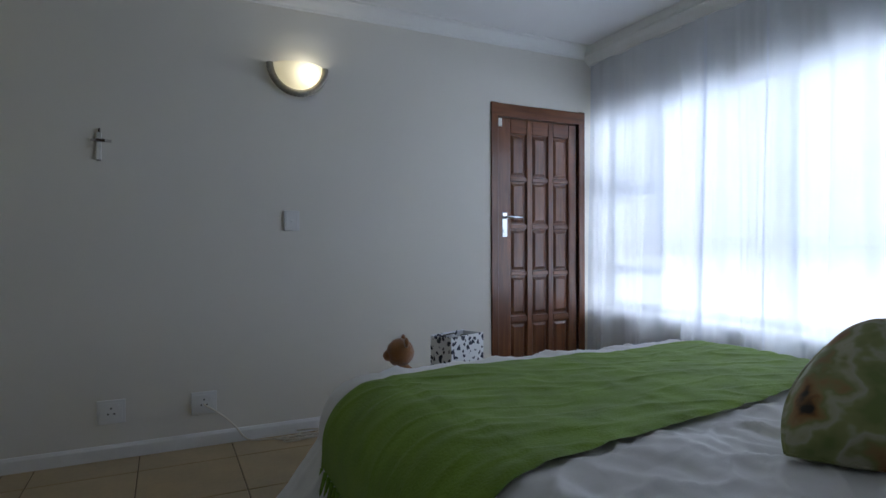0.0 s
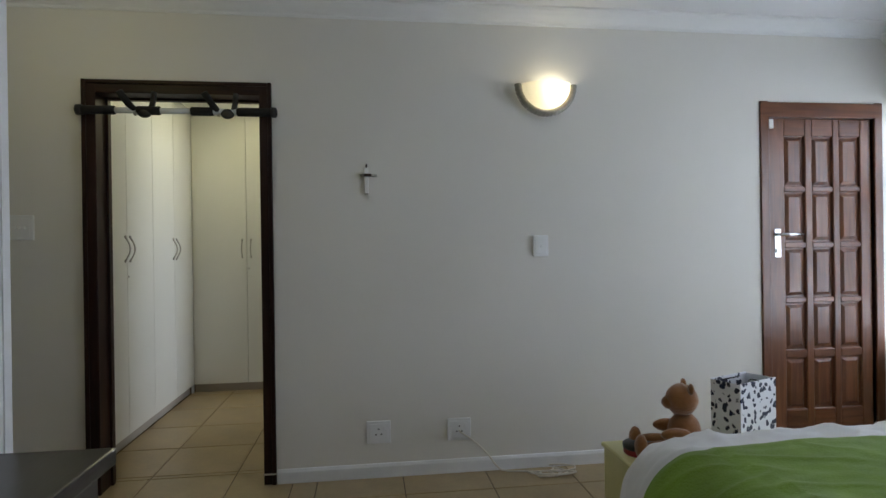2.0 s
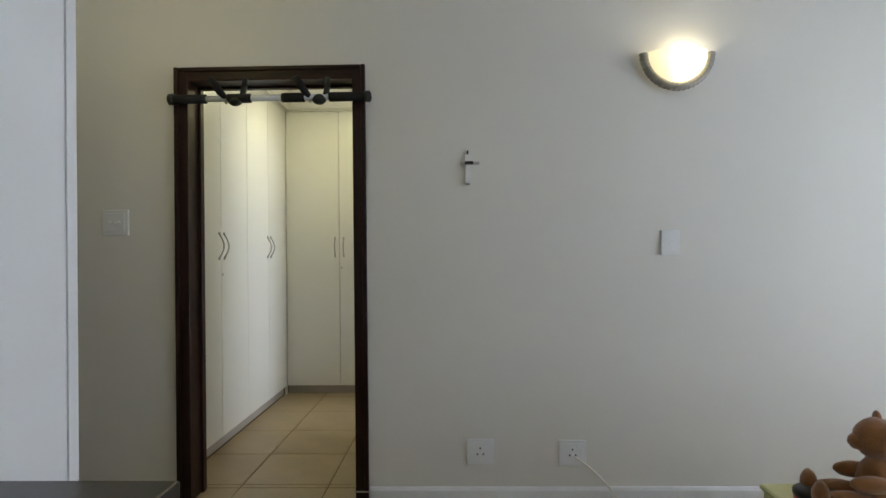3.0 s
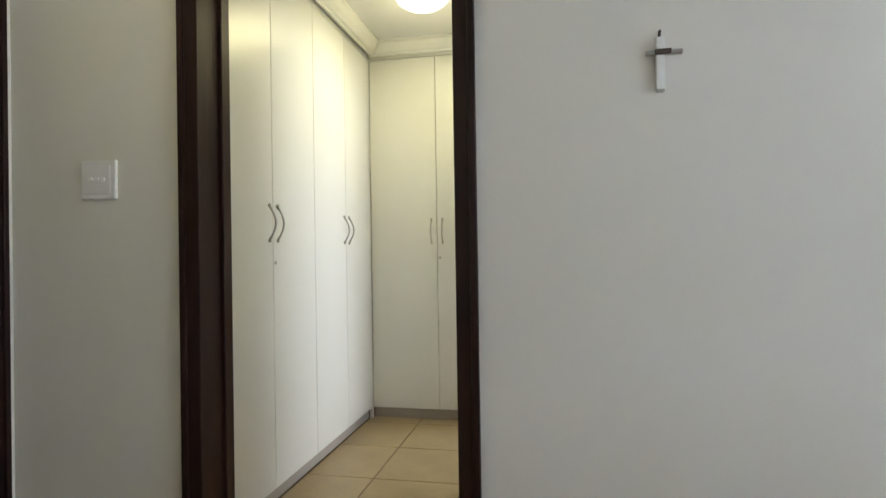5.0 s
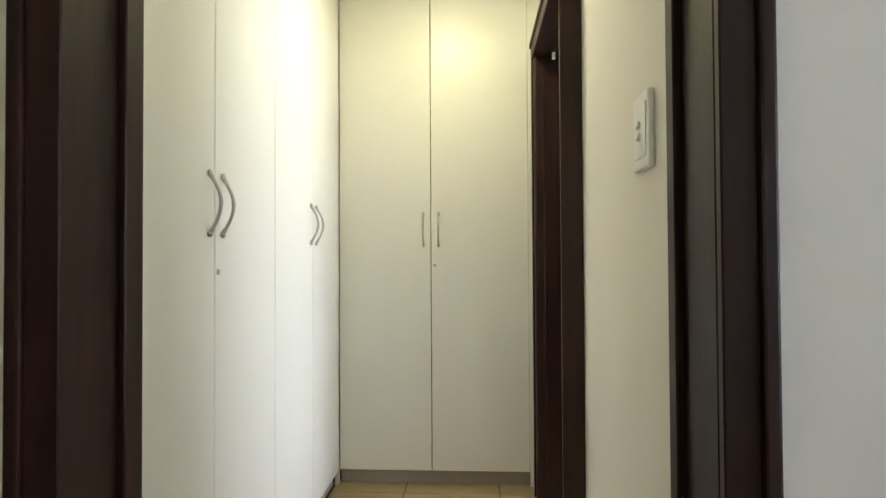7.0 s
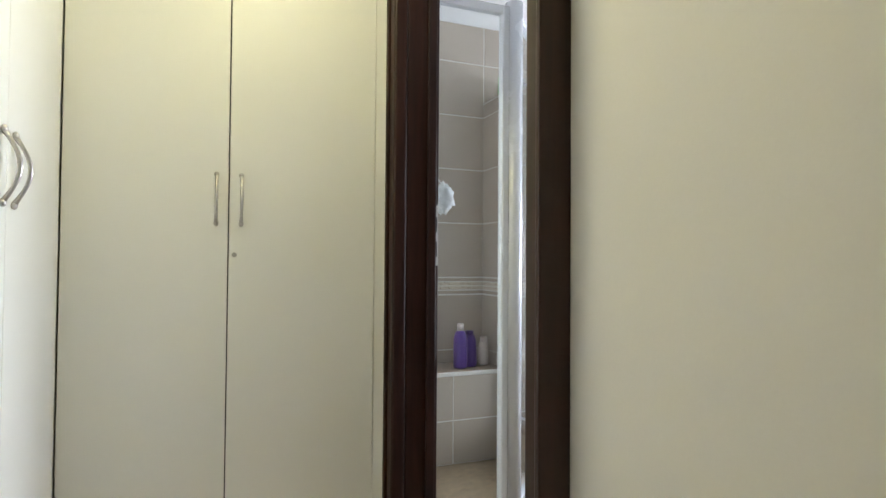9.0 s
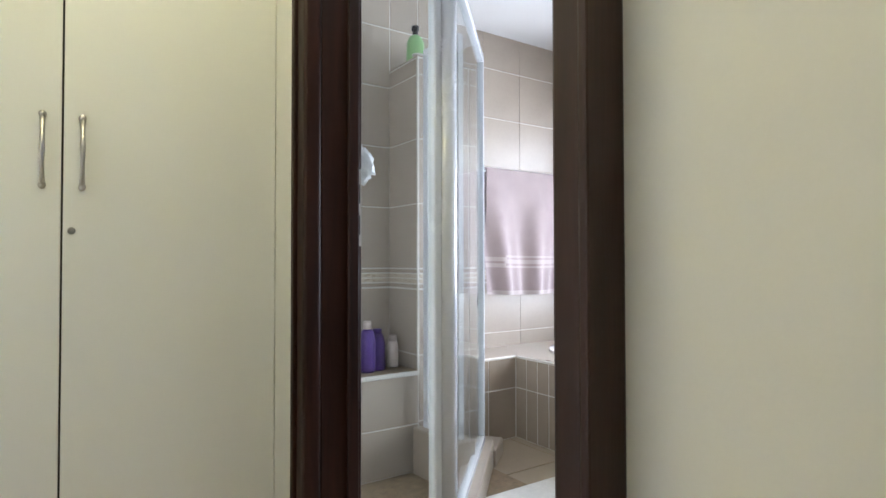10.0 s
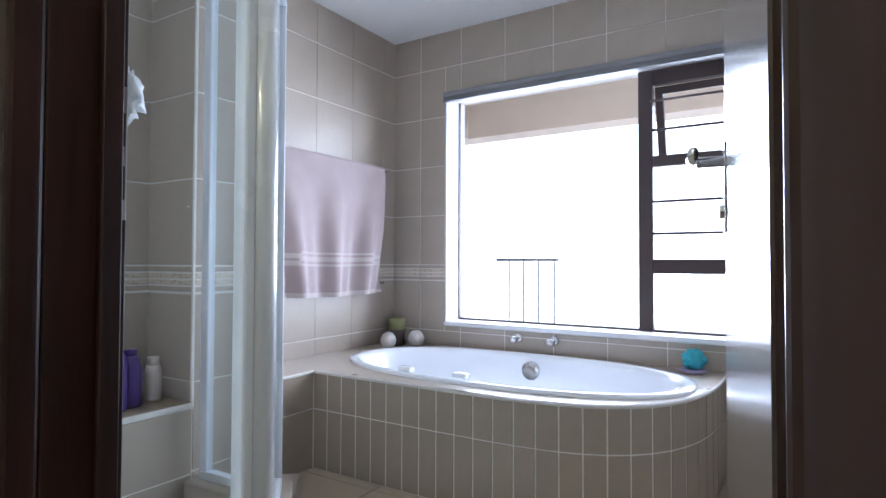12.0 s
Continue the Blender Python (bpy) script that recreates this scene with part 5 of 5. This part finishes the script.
# ---- on the bath edge ----
ZT = PZ + 0.0045
cd = thing("candle_jar", "dark candle holder with a green candle in the corner", "candle", at=(2.47, 3.22, ZT))
part("holder", lathe([(0.045, 0), (0.055, 0.01), (0.05, 0.06), (0.058, 0.10)], 20), M_POTD, cd, smooth=True)
part("candle", lathe([(0.05, 0.095), (0.055, 0.10), (0.055, 0.165), (0.048, 0.170)], 20), M_CANDLE, cd, smooth=True)
for x, y, r, s in ((2.36, 3.20, 0.048, "round"), (2.51, 3.10, 0.050, "tall")):
    o = thing("ceramic_ornament", "white ribbed " + s + " ornament on the bath corner", "ornament", "bath corner ornaments", at=(x, y, ZT))
    part("shell", ball((0, 0, r * 0.95), (r, r, r), 20, 14, 0.10, 5), M_SHELL, o, smooth=True)
    part("opening", ball((-r * 0.62, -r * 0.45, r * 1.15), (r * 0.45, r * 0.4, r * 0.5), 12, 8), M_CREAMP, o, smooth=True)
pf = tagged(link("bath_pouf", ball((2.545, 1.52, ZT + 0.060), (0.046, 0.052, 0.046), 30, 20, 0.45, 7), M_POUF, smooth=True), "turquoise mesh bath pouf on a soap dish", "bath pouf")
sd = tagged(link("soap_dish", lathe([(0.045, 0), (0.058, 0.008), (0.062, 0.018), (0.05, 0.016)], 20, (2.52, 1.52, ZT)), M_SOAPDISH, smooth=True), "lilac soap dish on the bath edge", "soap dish")
mat = tagged(link("bath_mat", box((0.85, 1.95, 0.002), (1.40, 2.44, 0.02), 0.008, 2), M_MAT), "white towelling bath mat on the floor", "bath mat")
mat.matrix_world = pose(0.04, 0.03, 0.002)


# ---- tiles of floors and walls ----
def floor_tiles(parent, x0, x1, y0, y1, ox, oy, pitch, mat, gap=0.006, keep=None):
    kx, ky = math.floor((x0 - ox) / pitch), math.floor((y0 - oy) / pitch)
    for i in range(kx, math.ceil((x1 - ox) / pitch)):
        for j in range(ky, math.ceil((y1 - oy) / pitch)):
            a, b = max(ox + i * pitch, x0), min(ox + (i + 1) * pitch, x1)
            c, d = max(oy + j * pitch, y0), min(oy + (j + 1) * pitch, y1)
            if b - a < 0.03 or d - c < 0.03 or (keep and not keep(a, b, c, d)):
                continue
            key = ("f", round(b - a, 3), round(d - c, 3), mat.name)
            if key not in tile_cache:
                bm = box((gap / 2, gap / 2, -0.006), (b - a - gap / 2, d - c - gap / 2, 0.0), 0.0015)
                tile_cache[key] = bpy.data.meshes.new("floor_tile")
                bm.to_mesh(tile_cache[key])
                bm.free()
                tile_cache[key].materials.append(mat)
            ob = new("floor_tile", tile_cache[key])
            ob.parent = parent
            ob.location = (a, c, 0)


floor_tiles(floor, LEFT, PR + 0.11, BACK, 0.165, -0.243, 0.205, 0.45, M_FLOOR)
floor_tiles(floor_b, PR + 0.11, WIN, BACK, 0.0, -0.243, 0.205, 0.45, M_FLOOR)
floor_tiles(floor, PL - 0.02, PR, 0.165, PE + 0.05, -0.243, 0.205, 0.45, M_FLOOR)
floor_tiles(bath_floor, PR, BX, 0.70, 3.2, 0.65, 0.4, 0.45, M_BFLOOR)

ROWS = [(0.0, 0.245), (0.245, 0.555), (0.555, 0.865), (0.965, 1.275), (1.275, 1.585), (1.585, 1.895), (1.895, 2.205), (2.205, BCEIL)]
BORDER = (0.865, 0.965)


def wall_tiles(parent, m, w, first, pitch, rows, skip=None, border=True, side=0.005):
    """Tiles on a wall, in its plane: x to the right along the wall, z up. skip(a, b, z0, z1): the hole there, if any."""
    cuts = [0.0]
    x = first
    while x < w - 0.02:
        if x > 0.02:
            cuts.append(x)
        x += pitch
    cuts.append(w)
    for a, b in zip(cuts, cuts[1:]):
        for z0, z1 in rows:
            for c, d, e, f in (skip(a, b, z0, z1) if skip else [(a, b, z0, z1)]):
                if d - c > 0.012 and f - e > 0.012:
                    tile(parent, d - c - side, f - e - 0.005, m @ pose(c + side / 2, 0, e + 0.0025), M_TILE)
        if border:
            for c, d, e, f in (skip(a, b, *BORDER) if skip else [(a, b, *BORDER)]):
                if d - c > 0.012:
                    for k in range(4):
                        z = BORDER[0] + 0.006 + k * 0.024
                        tile(parent, d - c - 0.003, 0.018, m @ pose(c + 0.0015, 0, z), M_MOSAIC if k in (1, 2) else M_TILE, "border_tile", 0.0045)


def round_window(a, b, z0, z1):
    h0, h1 = BY - Y1, BY - Y0   # the hole, measured from the corner with the towel wall
    if b <= h0 or a >= h1 or z1 <= Z0 or z0 >= Z1:
        return [(a, b, z0, z1)]
    got = []
    if a < h0:
        got.append((a, h0, z0, z1))
    if b > h1:
        got.append((h1, b, z0, z1))
    lo, hi = max(a, h0), min(b, h1)
    if z0 < Z0:
        got.append((lo, hi, z0, Z0 - 0.02))
    if z1 > Z1:
        got.append((lo, hi, Z1, z1))
    return got


wall_tiles(wall_bath_window, Matrix.Translation((BX, BY, 0)) @ pose(0, 0, 0, 0, 0, -90), BY - 0.70, 0.21, 0.30, ROWS, round_window)
wall_tiles(wall_towel, Matrix.Translation((1.20, BY, 0)), BX - 1.20, 0.11, 0.30, ROWS, side=0.001)
wall_tiles(wall_towel, Matrix.Translation((0.08, 3.18, 0)), 0.77, 0.17, 0.30, [r for r in ROWS if r[0] > 0.2])
wall_tiles(wall_towel, Matrix.Translation((0.85, 3.18, 0)), 0.35, 0.17, 0.30, [(1.99, 2.205), (2.205, BCEIL)], border=False)
wall_tiles(pillar, Matrix.Translation((0.85, 3.18, 0)) @ pose(0, 0, 0, 0, 0, -90), 0.28, 0.30, 0.30, [r for r in ROWS if 0.3 < r[1] < 1.9] + [(1.895, 1.975)])
wall_tiles(pillar, Matrix.Translation((0.85, 2.90, 0)), 0.35, 0.30, 0.30, [r for r in ROWS if r[1] < 1.9] + [(1.895, 1.975)])
wall_tiles(bench, Matrix.Translation((0.08, 2.90, 0)), 0.77, 0.17, 0.30, [(0.012, 0.235), (0.235, 0.465)], border=False)
part("seat_tiles", box((0.085, 2.897, 0.475), (0.845, 3.172, 0.484), 0.002), M_PEBBLE, bench)
part("pillar_top", box((0.845, 2.893, 1.98), (1.20, 3.174, 1.985), 0.001), M_TILE, pillar)
part("edge_trim", box((0.842, 2.892, 0.48), (0.852, 2.902, 1.98), 0.001), M_WGROUT, pillar, "white corner trim")
part("edge_trim", box((0.085, 2.892, 0.468), (0.852, 2.902, 0.484), 0.001), M_WGROUT, bench, "white edge trim")
